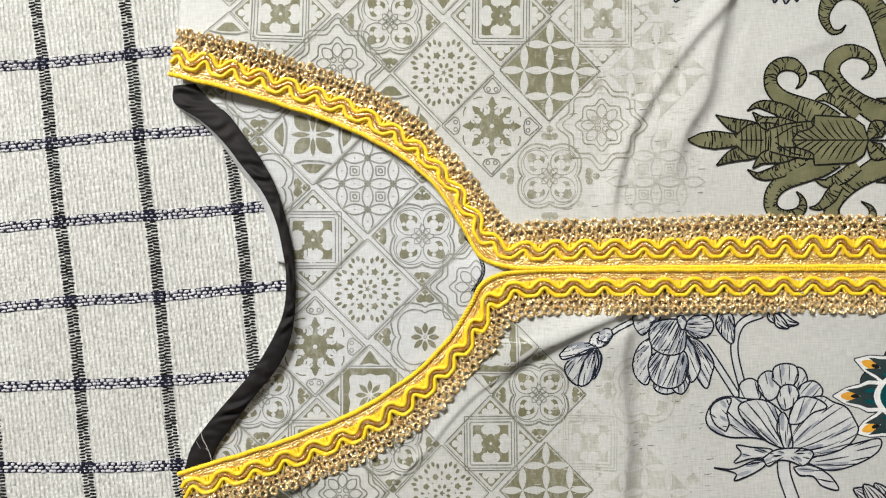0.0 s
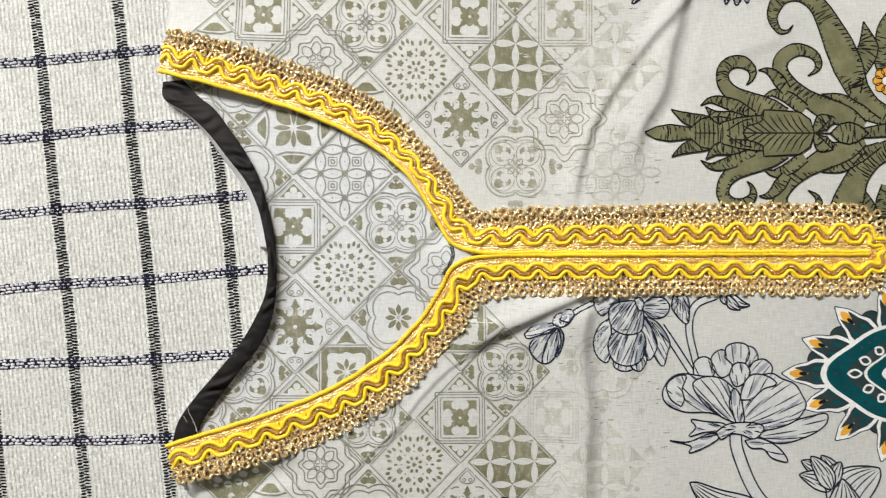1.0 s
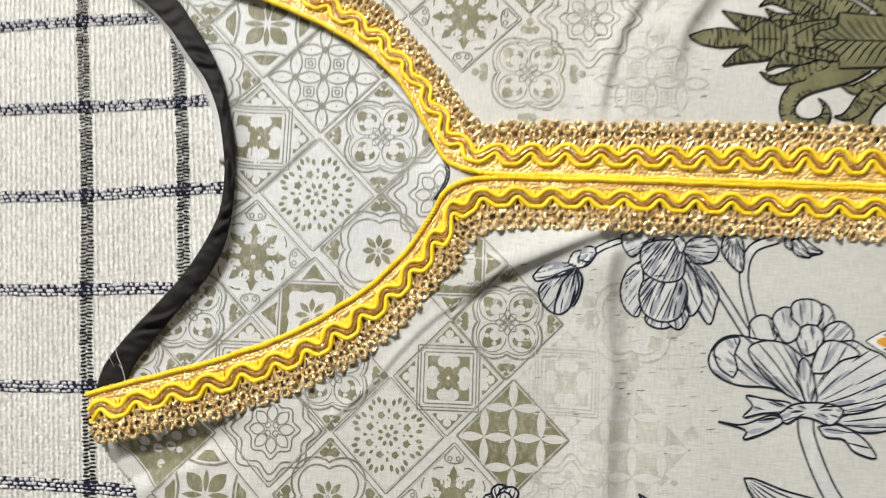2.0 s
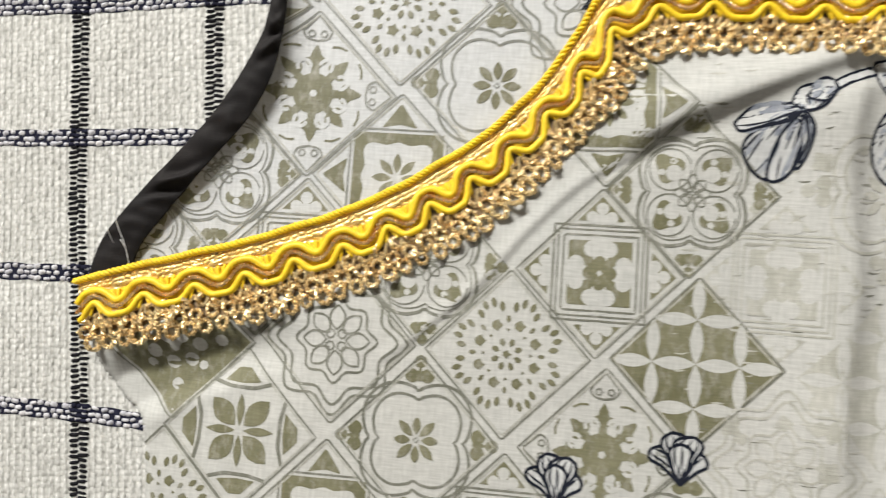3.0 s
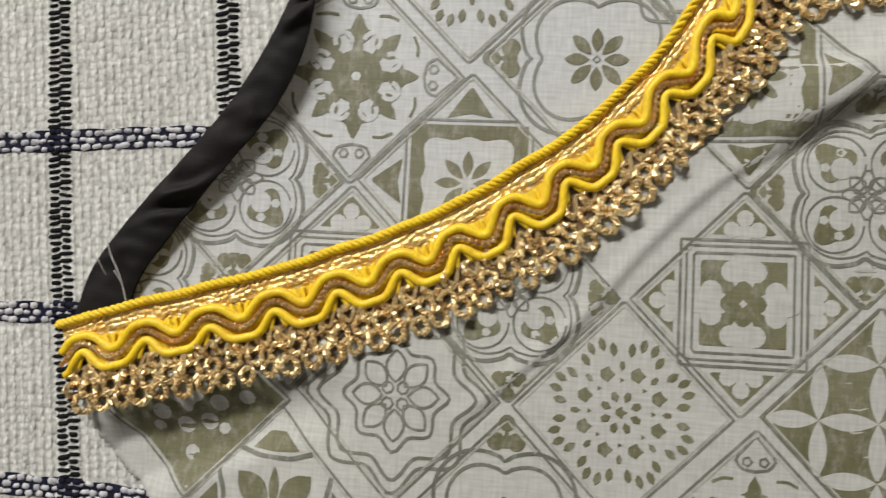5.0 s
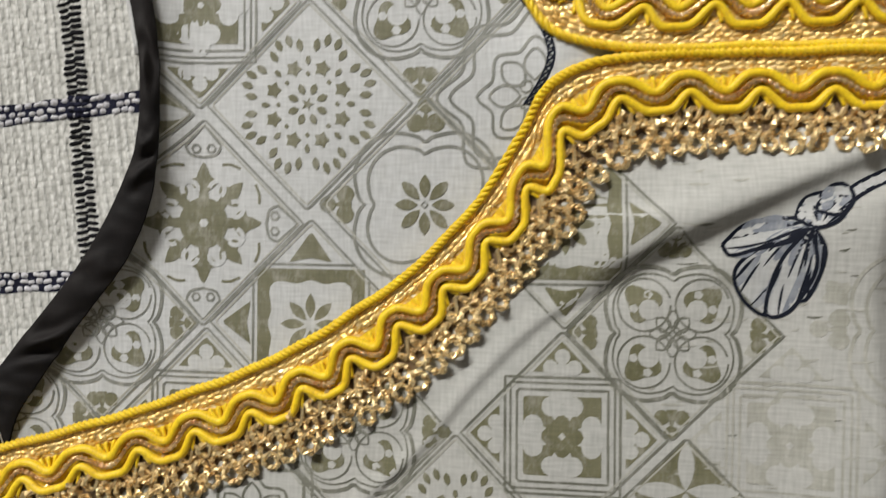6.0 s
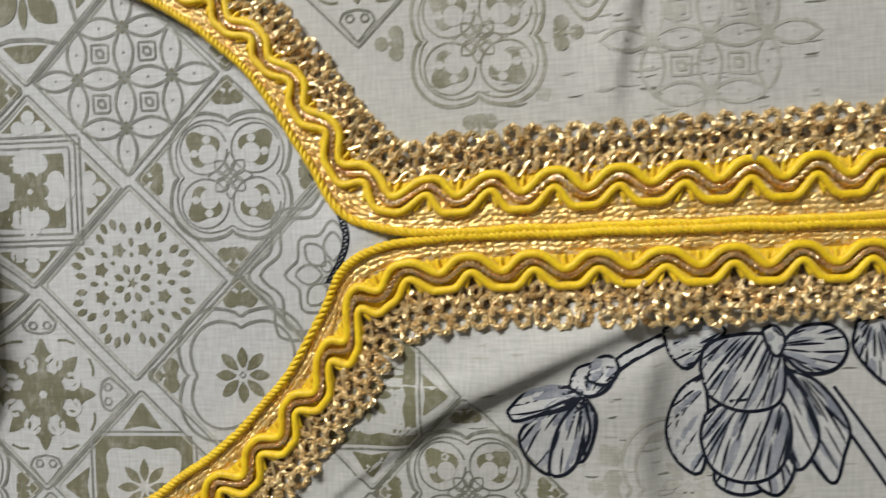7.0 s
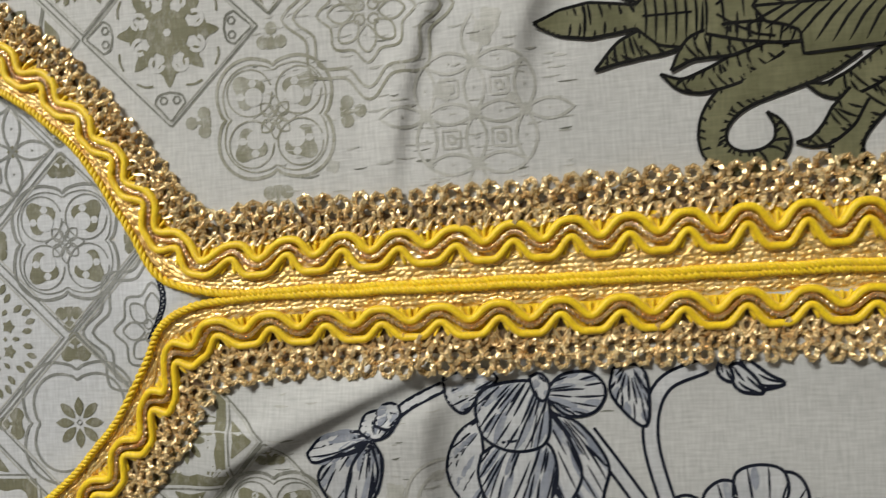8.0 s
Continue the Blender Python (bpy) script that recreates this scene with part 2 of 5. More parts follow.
YELLOW = thread_material("yellow_cord", (0.93, 0.66, 0.006), (0.85, 0.55, 0.004), 0.5, 0.0, 2200, 0.35, 0.2)
YELLOW_WEB = thread_material("yellow_webbing", (0.91, 0.63, 0.006), (0.76, 0.47, 0.005), 0.6, 0.0, 1900, 0.9, 0.2)
GOLD = thread_material("gold_thread", (1.0, 0.82, 0.48), (0.80, 0.55, 0.25), 0.21, 0.68, 2600, 0.8)
TINSEL_THREAD = thread_material("tinsel_thread", (1.0, 0.75, 0.33), (0.85, 0.52, 0.13), 0.25, 0.6, 2600, 0.9)
GOLD_BEAD = thread_material("copper_gold_thread", (1.0, 0.78, 0.45), (0.82, 0.43, 0.14), 0.17, 0.8, 2800, 0.9)
# brown net ground, coloured dark for the shade in the lace's gaps
LACE_NET_SHADE = thread_material("brown_net_gap_shade", (0.2, 0.135, 0.075), (0.06, 0.038, 0.02), 0.5, 0.3, 1500, 1.0)


def tinsel():
    """The flat gold strip: short glittering stitches."""
    m, n, l, b = material("tinsel_strip", (0.7, 0.5, 0.2), 0.3, 0.4)
    vo = n.new("ShaderNodeTexVoronoi")
    vo.inputs["Scale"].default_value = 1100
    l.new(coords(n, l, (0.5, 1, 1)), vo.inputs["Vector"])
    hue = n.new("ShaderNodeSeparateColor")
    l.new(vo.outputs["Color"], hue.inputs["Color"])
    l.new(ramp(n, l, hue.outputs[0], [(0.0, (0.55, 0.30, 0.05)), (0.35, (0.82, 0.52, 0.11)), (0.7, (0.92, 0.70, 0.33)), (1.0, (0.97, 0.85, 0.6))]),
          b.inputs["Base Color"])
    bump(n, l, b, vo.outputs["Distance"], 0.8, 0.0006)
    return m


TINSEL = tinsel()


def blanket_material():
    m, n, l, b = material("woven_blanket_cotton", (0.7, 0.69, 0.64), 0.85)
    v = coords(n, l, (1, 1, 1), radians(90 - 6.5))
    wob = n.new("ShaderNodeTexNoise")
    wob.inputs["Scale"].default_value = 260
    l.new(v, wob.inputs["Vector"])
    add = n.new("ShaderNodeVectorMath")
    add.operation = "MULTIPLY_ADD"
    add.inputs[1].default_value = (0.0011, 0.0006, 0)
    l.new(wob.outputs["Color"], add.inputs[0])
    l.new(v, add.inputs[2])
    sq = n.new("ShaderNodeVectorMath")
    sq.operation = "MULTIPLY"
    sq.inputs[1].default_value = (0.62, 1.0, 1.0)
    l.new(add.outputs[0], sq.inputs[0])
    br = n.new("ShaderNodeTexVoronoi")
    br.inputs["Scale"].default_value, br.inputs["Randomness"].default_value = 980, 0.55
    l.new(sq.outputs[0], br.inputs["Vector"])
    hue = n.new("ShaderNodeSeparateColor")
    l.new(br.outputs["Color"], hue.inputs["Color"])
    knit = ramp(n, l, hue.outputs[0], [(0.0, (0.53, 0.53, 0.515)), (0.25, (0.66, 0.66, 0.645)), (1.0, (0.765, 0.765, 0.752))])
    # darker cell edges: shade between the raised stitches, put into the colour
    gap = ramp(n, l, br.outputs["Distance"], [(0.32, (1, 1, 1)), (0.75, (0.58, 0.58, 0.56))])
    broad = noise_tex(n, l, coords(n, l), 22, 5.0, 0.65)
    tone = ramp(n, l, broad, [(0.3, (0.9, 0.895, 0.89)), (0.65, (1.0, 1.0, 1.0))])
    wv = n.new("ShaderNodeTexWave")
    wv.wave_type, wv.bands_direction = "BANDS", "X"
    wv.inputs["Scale"].default_value = 0.314 / 0.0023
    wv.inputs["Distortion"].default_value, wv.inputs["Detail"].default_value = 1.6, 2.0
    wv.inputs["Detail Scale"].default_value = 1.5
    l.new(coords(n, l, (1, 1, 1), radians(-6.5)), wv.inputs["Vector"])
    column = wv.outputs["Fac"]
    # the troughs of the bumped columns get their shade in the colour too
    groove_shade = ramp(n, l, column, [(0.05, (0.78, 0.78, 0.77)), (0.55, (1.0, 1.0, 1.0))])
    toned = mix(n, l, mix(n, l, mix(n, l, knit, gap, 0.6, "MULTIPLY"), tone, 1.0, "MULTIPLY"), groove_shade, 0.8, "MULTIPLY")
    fleck = noise_tex(n, l, coords(n, l, (700, 420, 1), radians(-6.5)), 1.0, 2.0)
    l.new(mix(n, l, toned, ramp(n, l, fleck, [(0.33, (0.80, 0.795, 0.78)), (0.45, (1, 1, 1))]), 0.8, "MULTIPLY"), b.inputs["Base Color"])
    b.inputs["Sheen Weight"].default_value = 0.1
    bump(n, l, b, column, 0.65, 0.0006)
    fuzz = noise_tex(n, l, coords(n, l), 1300, 2.0)
    bump(n, l, b, fuzz, 0.4, 0.0004)
    inv = n.new("ShaderNodeMath")
    inv.operation = "SUBTRACT"
    inv.inputs[0].default_value = 1.0
    l.new(br.outputs["Distance"], inv.inputs[1])
    bump(n, l, b, inv.outputs[0], 0.8, 0.0005)
    return m


BLANKET = blanket_material()
BLACK_YARN = thread_material("black_yarn", (0.006, 0.006, 0.008), (0.012, 0.012, 0.016), 0.9, 0.0, 1500, 0.6, 0.0, 0.15)
NAVY_YARN = thread_material("navy_yarn", (0.008, 0.009, 0.022), (0.02, 0.021, 0.042), 0.9, 0.0, 1500, 0.6, 0.0, 0.15)
PALE_YARN = thread_material("pale_lilac_yarn", (0.62, 0.62, 0.66), (0.36, 0.36, 0.42), 0.85, 0.0, 1500, 0.6)
PLASTER, FLOOR_STONE = cloth("wall_paint", (0.46, 0.44, 0.41), (0.41, 0.39, 0.36), 0.9, 2), cloth("floor_tile", (0.4, 0.37, 0.33), (0.33, 0.3, 0.27), 0.4, 3)


# ---- building ----
def mesh_object(name, verts, faces, mat, parent=None, label="", soft=True):
    me = bpy.data.meshes.new(name)
    me.from_pydata([tuple(v) for v in verts], [], [tuple(f) for f in faces])
    if soft:
        me.shade_smooth()
    mats = mat if isinstance(mat, (list, tuple)) else [mat]
    for m in mats:
        me.materials.append(m)
    ob = new(name, me)
    if parent:
        ob.parent = parent
    return tagged(ob, label)


def box(name, lo, hi, mat, parent=None):
    bm = bmesh.new()
    bmesh.ops.create_cube(bm, size=1.0)
    for v in bm.verts:
        v.co = Vector([a + (c + 0.5) * (b - a) for a, b, c in zip(lo, hi, v.co)])
    me = bpy.data.meshes.new(name)
    bm.to_mesh(me)
    bm.free()
    me.materials.append(mat)
    ob = new(name, me)
    if parent:
        ob.parent = parent
    return ob


def grid_faces(keep):
    """Quads of a grid of kept vertices, and the new number of each."""
    ids = np.full(keep.shape, -1)
    ids[keep] = np.arange(keep.sum())
    q = np.stack([ids[1:, :-1], ids[1:, 1:], ids[:-1, 1:], ids[:-1, :-1]], -1).reshape(-1, 4)
    return q[(q >= 0).all(1)]


def tube(points, radius, sides=6, twist=None):
    """Vertices and faces of a round cord through 3D points, in drawing units and mm mixed to metres already."""
    p = np.asarray(points, float)
    t = np.gradient(p, axis=0)
    t /= np.linalg.norm(t, axis=1)[:, None] + 1e-12
    side = np.cross(t, (0, 0, 1.0))
    side /= np.linalg.norm(side, axis=1)[:, None] + 1e-12
    up = np.cross(side, t)
    a = np.arange(sides) * 2 * np.pi / sides
    r = np.broadcast_to(np.asarray(radius, float), (len(p),))
    v = p[:, None] + r[:, None, None] * (np.cos(a)[None, :, None] * side[:, None] + np.sin(a)[None, :, None] * up[:, None])
    n = len(p)
    i, j = np.meshgrid(np.arange(n - 1), np.arange(sides), indexing="ij")
    k = (j + 1) % sides
    f = np.stack([i * sides + j, i * sides + k, (i + 1) * sides + k, (i + 1) * sides + j], -1).reshape(-1, 4).tolist()
    f.append(list(range(sides))[::-1])
    f.append([(n - 1) * sides + q for q in range(sides)])
    return v.reshape(-1, 3), f


def to_world(xy, mm):
    xy = np.asarray(xy, float)
    return np.c_[(xy[:, 0] - 784) * U, (441 - xy[:, 1]) * U, (np.asarray(mm, float) - LIE) * 0.001 * np.ones(len(xy))]


# ---- room ----
def room():
    tagged(box("floor", (-2.2, -2.2, -0.62), (2.2, 1.5, -0.5), FLOOR_STONE), "speckled stone floor of the room", "floor", kind="structure")
    tagged(box("ceiling", (-2.2, -2.2, 2.1), (2.2, 1.5, 2.2), PLASTER), "plain painted ceiling above the bed", "ceiling", kind="structure")
    for name, lo, hi in (("wall_north", (-2.2, 1.5, -0.62), (2.2, 1.6, 2.2)), ("wall_south", (-2.2, -2.3, -0.62), (2.2, -2.2, 2.2)),
                         ("wall_east", (2.2, -2.3, -0.62), (2.3, 1.6, 2.2)), ("wall_west", (-2.3, -2.3, -0.62), (-2.2, 1.6, 2.2))):
        tagged(box(name, lo, hi, PLASTER), "plain painted wall of the room", "wall", kind="structure")
    tagged(box("bed_base", (-0.86, -0.86, -0.5), (0.86, 0.86, -0.006), PLASTER), "plain upholstered bed base under the blanket", "bed")


room()

# ---- blanket ----
blanket = tagged(new("blanket"), "cream woven cotton blanket with black and navy check stripes", "blanket")


def blanket_high(x, y):
    return 0.35 * swell(x, y, 300, 21)


def warp_x(k, y):
    """Stripe k along the blanket."""
    return 57 + 158.5 * k + 0.118 * y - 0.000012 * (y - 300) ** 2 + 2.0 * np.sin(y / 75.0 + k)


def weft_y(k, x):
    """Stripe k across the blanket."""
    slope = np.interp(k, [-6, 0, 3, 4, 5, 7], [-0.09, -0.085, -0.075, -0.045, -0.015, 0.03])
    return 115 + 143.3 * k + slope * x + 1.5 * np.sin(x / 60.0 + k)


def build_blanket():
    e = 3000
    xs, ys = np.meshgrid(np.arange(784 - e, 784 + e + 1, 30.0), np.arange(441 - e, 441 + e + 1, 30.0))
    z = blanket_high(xs, ys)
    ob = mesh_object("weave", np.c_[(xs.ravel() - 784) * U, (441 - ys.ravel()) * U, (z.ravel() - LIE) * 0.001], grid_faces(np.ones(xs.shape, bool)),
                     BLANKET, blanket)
    mod = ob.modifiers.new("thick", "SOLIDIFY")
    mod.thickness, mod.offset = 0.003, -1


def stitches(name, at, along, length, width, high, mat, label):
    """Low rounded stitches, one raised lozenge each, joined into one stripe."""
    at, along = np.asarray(at, float), np.asarray(along, float)
    n = len(at)
    across = np.c_[-along[:, 1], along[:, 0]]
    r = np.random.RandomState(n)
    ln = (length * r.uniform(0.72, 1.18, n))[:, None] / 2
    wd = (width * r.uniform(0.75, 1.22, n))[:, None] / 2
    ring = [(-1, 0), (-0.7, 0.85), (0.7, 0.85), (1, 0), (0.7, -0.85), (-0.7, -0.85)]
    low = [at + along * ln * a + across * wd * c for a, c in ring]
    top = [at + along * ln * a * 0.6 + across * wd * c * 0.55 for a, c in ring]
    base = blanket_high(at[:, 0], at[:, 1])
    v = np.stack([to_world(q, base + 0.05) for q in low] + [to_world(q, base + high) for q in top], 1).reshape(-1, 3)
    f = []
    for i in range(n):
        o = 12 * i
        f += [(o + k, o + 6 + k, o + 6 + (k + 1) % 6, o + (k + 1) % 6) for k in range(6)]
        f.append(tuple(o + 6 + k for k in reversed(range(6))))
    return mesh_object(name, v, f, mat, blanket, label)


def ribbon(xy, width, mm, field=None):
    """A flat band along a line, following the cloth."""
    xy = np.asarray(xy, float)
    t = np.gradient(xy, axis=0)
    t /= np.linalg.norm(t, axis=1)[:, None] + 1e-9
    n = np.c_[-t[:, 1], t[:, 0]]
    w = np.broadcast_to(np.asarray(width, float), (len(xy),))[:, None] / 2
    a, b = xy - n * w, xy + n * w
    pts = np.stack([a, b], 1).reshape(-1, 2)
    z = blanket_high(pts[:, 0], pts[:, 1]) + mm
    k = np.arange(len(xy) - 1) * 2
    return to_world(pts, z), np.stack([k, k + 1, k + 3, k + 2], -1).tolist()


def crossing(k, j):
    x, y = 100.0, 300.0
    for _ in range(8):
        x = warp_x(k, y)
        y = weft_y(j, x)
    return float(x), float(y)


def build_stripes():
    r = np.random.RandomState(4)
    for k in range(-6, 22):
        y = np.arange(-1500, 2400, 12.0)
        if k <= 3:
            y = np.r_[np.arange(-1500, -220, 12.0)]
            y2 = np.arange(1250, 2400, 12.0)
            for part_y in (y, y2):
                v, f = ribbon(np.c_[warp_x(k, part_y), part_y], 19, 0.12)
                mesh_object("warp_stripe", v, f, BLACK_YARN, blanket)
            yy = np.arange(-220, 1250, 5.7)
            yy = yy + r.uniform(-0.5, 0.5, len(yy))
            at, al = [], []
            for side, off in ((-1, 0.0), (1, 2.8)):
                at.append(np.c_[warp_x(k, yy + off) + side * 5.0 + r.uniform(-0.7, 0.7, len(yy)), yy + off])
                ang = radians(-9) + r.uniform(-0.12, 0.12, len(yy)) + (0.16 if side > 0 else 0)
                al.append(np.c_[np.cos(ang), np.sin(ang)])
            stitches("warp_stripe", np.vstack(at), np.vstack(al), 12.4, 4.2, 0.42, BLACK_YARN, "black stitched stripe along the weave")
        else:
            v, f = ribbon(np.c_[warp_x(k, y), y], 19, 0.12)
            mesh_object("warp_stripe", v, f, BLACK_YARN, blanket)
    for k in range(-10, 15):
        x_far = [np.arange(-1600, -180, 12.0), np.arange(640, 3200, 12.0)]
        if not -3 <= k <= 8:
            x_far = [np.arange(-1600, 3200, 12.0)]
        for x in x_far:
            v, f = ribbon(np.c_[x, weft_y(k, x)], 19, 0.10)
            mesh_object("weft_stripe", v, f, NAVY_YARN, blanket)
        if -3 <= k <= 8:
            x = np.arange(-180, 641, 4.0)
            v, f = ribbon(np.c_[x, weft_y(k, x)], 18.5 + 1.5 * np.sin(x / 7.0), 0.10)
            strip = mesh_object("weft_stripe", v, f, NAVY_YARN, blanket, "navy and lilac chain-stitched stripe")
            x = np.arange(-180, 641, 9.4)
            at = []
            for row, off in ((-6.2, 0.0), (0.2, 4.7), (6.4, 0.4)):
                xx = x + off + r.uniform(-2.6, 2.6, len(x))
                at.append(np.c_[xx, weft_y(k, xx) + row + r.uniform(-0.9, 0.9, len(x))])
            at = np.vstack(at)
            ob = stitches("chain_stitch", at, np.c_[np.ones(len(at)), r.uniform(-0.35, 0.25, len(at))], 8.4, 5.7, 0.55, PALE_YARN, "pale lilac chain stitches")
            ob.parent = strip
            for j in range(-1, 4):
                cx, cy = crossing(j, k)
                at = np.array([(cx + a, cy + b) for a in (-7, 0, 7) for b in (-7.5, -2.5, 2.5, 7.5)])
                ob = stitches("crossing_stitch", at, np.tile([(1.0, -0.05)], (12, 1)), 10, 6.5, 0.75, NAVY_YARN, "dark crossing of two stripes")
                ob.parent = strip


build_blanket()
build_stripes()

# ---- tunic ----
tunic = tagged(new("tunic"), "off-white printed cotton tunic with gold neck trim on the blanket", "tunic")


def build_front():
    edge = shoulder_x(gy)
    hole = inside(gx, gy, neck_hole)
    keep = (gx >= edge - STEP / 2) & ~hole
    x = np.where(np.abs(gx - edge) <= STEP / 2, edge, gx)
    f = grid_faces(keep)
    ob = mesh_object("front_panel", np.c_[(x[keep] - 784) * U, (441 - gy[keep]) * U, (front_high[keep] - LIE) * 0.001], f, COTTON, tunic,
                     "off-white cotton front with a washed-out tile and flower print")
    mod = ob.modifiers.new("thick", "SOLIDIFY")
    mod.thickness, mod.offset = 0.0005, -1
    return ob


back_area = np.vstack([0.5 * (band_left + band_right), on_trim(np.linspace(RUN, 0, 700), 30.0)])


def build_back():
    keep = inside(gx, gy, back_area)
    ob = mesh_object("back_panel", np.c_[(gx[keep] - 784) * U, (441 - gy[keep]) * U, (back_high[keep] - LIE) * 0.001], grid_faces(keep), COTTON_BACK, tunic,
                     "pale cotton back with a crisp olive tile print, seen through the neck")
    mod = ob.modifiers.new("thick", "SOLIDIFY")
    mod.thickness, mod.offset = 0.0005, -1
    return ob


def stood(xy, mm):
    """The foot point of something that stands mm high and shows over the point xy from above the middle."""
    z = mm / (U * 1000) / 1231.0
    return np.array([xy[0] + (784 - xy[0]) * z, xy[1] + (441 - xy[1]) * z])


def build_binding():
    """The puckered black bias binding round the back of the neck; its outer edge stands up."""
    n, m = len(band_left), 14
    v, rim = [], []
    d = np.r_[0, np.cumsum(np.hypot(*np.diff(band_left, axis=0).T))]
    for i in range(n):
        lift, rise = float(band_lift(i / (n - 1))), 0.7 + 0.5 * math.sin(math.pi * i / (n - 1))
        for j in range(m + 1):
            f = j / m
            dome = math.sin(math.pi * min(max(f, 0.02), 0.98)) ** 0.6
            pucker = 0.68 * math.sin(d[i] / 6.6 + 1.3 * math.sin(d[i] / 19.0) + 1.2 * math.sin(5 * f + d[i] / 31.0)) * (0.6 + 0.5 * math.sin(d[i] / 15.0)) + 0.14 * math.sin(d[i] / 3.3 + 4.0 * math.sin(d[i] / 41.0) - 3.0 * f)
            mm = lift + rise * (1 - f) ** 0.9 + dome * (1.2 + pucker * (1.35 + 0.7 * math.sin(d[i] / 37.0 + 2)))
            xy = stood(band_left[i] * (1 - f) + band_right[i] * f, mm)
            v.append(place(xy[0], xy[1], mm))
            if j == 0:
                rim.append((xy, mm))
    f = [(i * (m + 1) + j, i * (m + 1) + j + 1, (i + 1) * (m + 1) + j + 1, (i + 1) * (m + 1) + j) for i in range(n - 1) for j in range(m)]
    ob = mesh_object("neck_binding", v, [q[::-1] for q in f], BINDING, tunic, "puckered black bias binding")
    mod = ob.modifiers.new("fine", "SUBSURF")
    mod.levels = mod.render_levels = 1
    mod = ob.modifiers.new("thick", "SOLIDIFY")
    mod.thickness, mod.offset = 0.0006, -1
    v = []
    for i, (xy, mm) in enumerate(rim):
        lean = 9.0 * math.sin(math.pi * i / (n - 1)) * (2.1 if i < n / 2 else 0.3)
        for k in range(5):
            q = k / 4
            v.append(place(xy[0] + 2 - (lean + 2) * q ** 0.7, xy[1], (mm - 0.3) * (1 - q) + 0.3 * q))
    f = [(i * 5 + j, i * 5 + j + 1, i * 5 + 6 + j, i * 5 + 5 + j) for i in range(n - 1) for j in range(4)]
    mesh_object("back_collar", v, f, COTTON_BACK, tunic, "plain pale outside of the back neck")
    for line in ([(363, 757), (366, 772), (374, 790), (378, 806)], [(372, 786), (377, 796), (380, 812)], [(356, 776), (360, 790)]):
        xy = spline(line, 6)
        tv, tf = tube(to_world(xy, np.linspace(8.6, 6.4, len(xy))), 0.00013, 5)
        mesh_object("loose_thread", tv, tf, WHITE_INK, ob, "loose white sewing thread")
    return ob


front, back = build_front(), build_back()
binding = build_binding()

# ---- neck trim ----
WAVE = 51.0


def trim_high(xy):
    return height(xy[:, 0], xy[:, 1], front_high)


trim_s = np.linspace(0, RUN, 160)
rough_z = trim_high(on_trim(trim_s, 45.0))
rough_z = np.convolve(np.pad(rough_z, 4, "edge"), np.ones(9) / 9, "valid")


def trim_z(s, d):
    """The height of the trim's ground at s and d, a little stiffer than the cloth."""
    s, d = np.broadcast_arrays(np.asarray(s, float), np.asarray(d, float))
    here = trim_high(on_trim(s.ravel(), d.ravel())).reshape(s.shape)
    return np.maximum(np.interp(s, trim_s, rough_z), here) + 0.15


def phase(s):
    """The turn of the braid's wave; it runs a little wider on the lower arm."""
    late = np.interp(s, [RUN - 700, RUN - 300, RUN], [0.0, 12.0, 38.0])
    return 2 * np.pi * (s + 9.0 * np.sin(s / 210.0) - late) / WAVE


def upper(s):
    """1 on the upper strip, 0 on the lower one: both run the same way up."""
    return 1 - smooth(RUN / 2 - 12, RUN / 2 + 12, np.asarray(s, float))


def crest(s, sharp):
    """The wave, up positive; sharp above 0 narrows the crests, below 0 the troughs."""
    s = np.asarray(s, float)
    q = np.sin(phase(s)) * np.where(s < RUN / 2, 1, -1)
    swing = 0.96 + 0.1 * np.sin(s / 97.0 + 1.0) + 0.07 * np.sin(s / 31.0)
    return (q + sharp * (2 * q * q - 1)) * swing


def first_cord(s):
    u = upper(s)
    return u * (38.5 + 7.3 * crest(s, -0.2)) + (1 - u) * (22.5 - 7.3 * crest(s, -0.2))


def second_cord(s):
    u = upper(s)
    return u * (21.5 + 7.6 * crest(s, 0.3)) + (1 - u) * (39.8 - 7.6 * crest(s, 0.3))


def between(s):
    return 0.55 * first_cord(s) + 0.45 * second_cord(s)


def strip(name, d0, d1, mm0, mm1, step, mat, parent, label, cells=6):
    """A flat band of the trim between two lines d0(s) and d1(s)."""
    s = np.arange(0, RUN, step)
    v, n = [], cells + 1
    for j in range(n):
        f = j / cells
        d = d0(s) * (1 - f) + d1(s) * f
        z = trim_z(s, d) + mm0 + (mm1 - mm0) * math.sin(math.pi * f)
        v.append(to_world(on_trim(s, d), z))
    v = np.stack(v, 1).reshape(-1, 3)
    f = [(i * n + j, i * n + j + 1, (i + 1) * n + j + 1, (i + 1) * n + j) for i in range(len(s) - 1) for j in range(cells)]
    return mesh_object(name, v, f, mat, parent, label)


def cord(name, d, mm, radius, step, mat, parent, label, sides=8, ply=0.0, plies=1, soft=True, pitch=10.0):
    """A cord along the trim at the line d(s); plies wind round one another."""
    s = np.arange(0, RUN, step)
    vs, fs, o = [], [], 0
    for p in range(plies):
        a = 2 * np.pi * ((s + 2.0 * np.sin(s / 17.0)) / pitch + p / plies)
        dd = d(s) + (ply * np.cos(a) if plies > 1 else 0)
        z = trim_z(s, dd) + mm + (ply * U * 1000 * np.sin(a) if plies > 1 else 0)
        v, f = tube(to_world(on_trim(s, dd), z), radius, sides)
        vs.append(v)
        fs += [[q + o for q in face] for face in f]
        o += len(v)
    return mesh_object(name, np.vstack(vs), fs, mat, parent, label, soft)


def flat(value):
    return lambda s: value + 0.0 * s


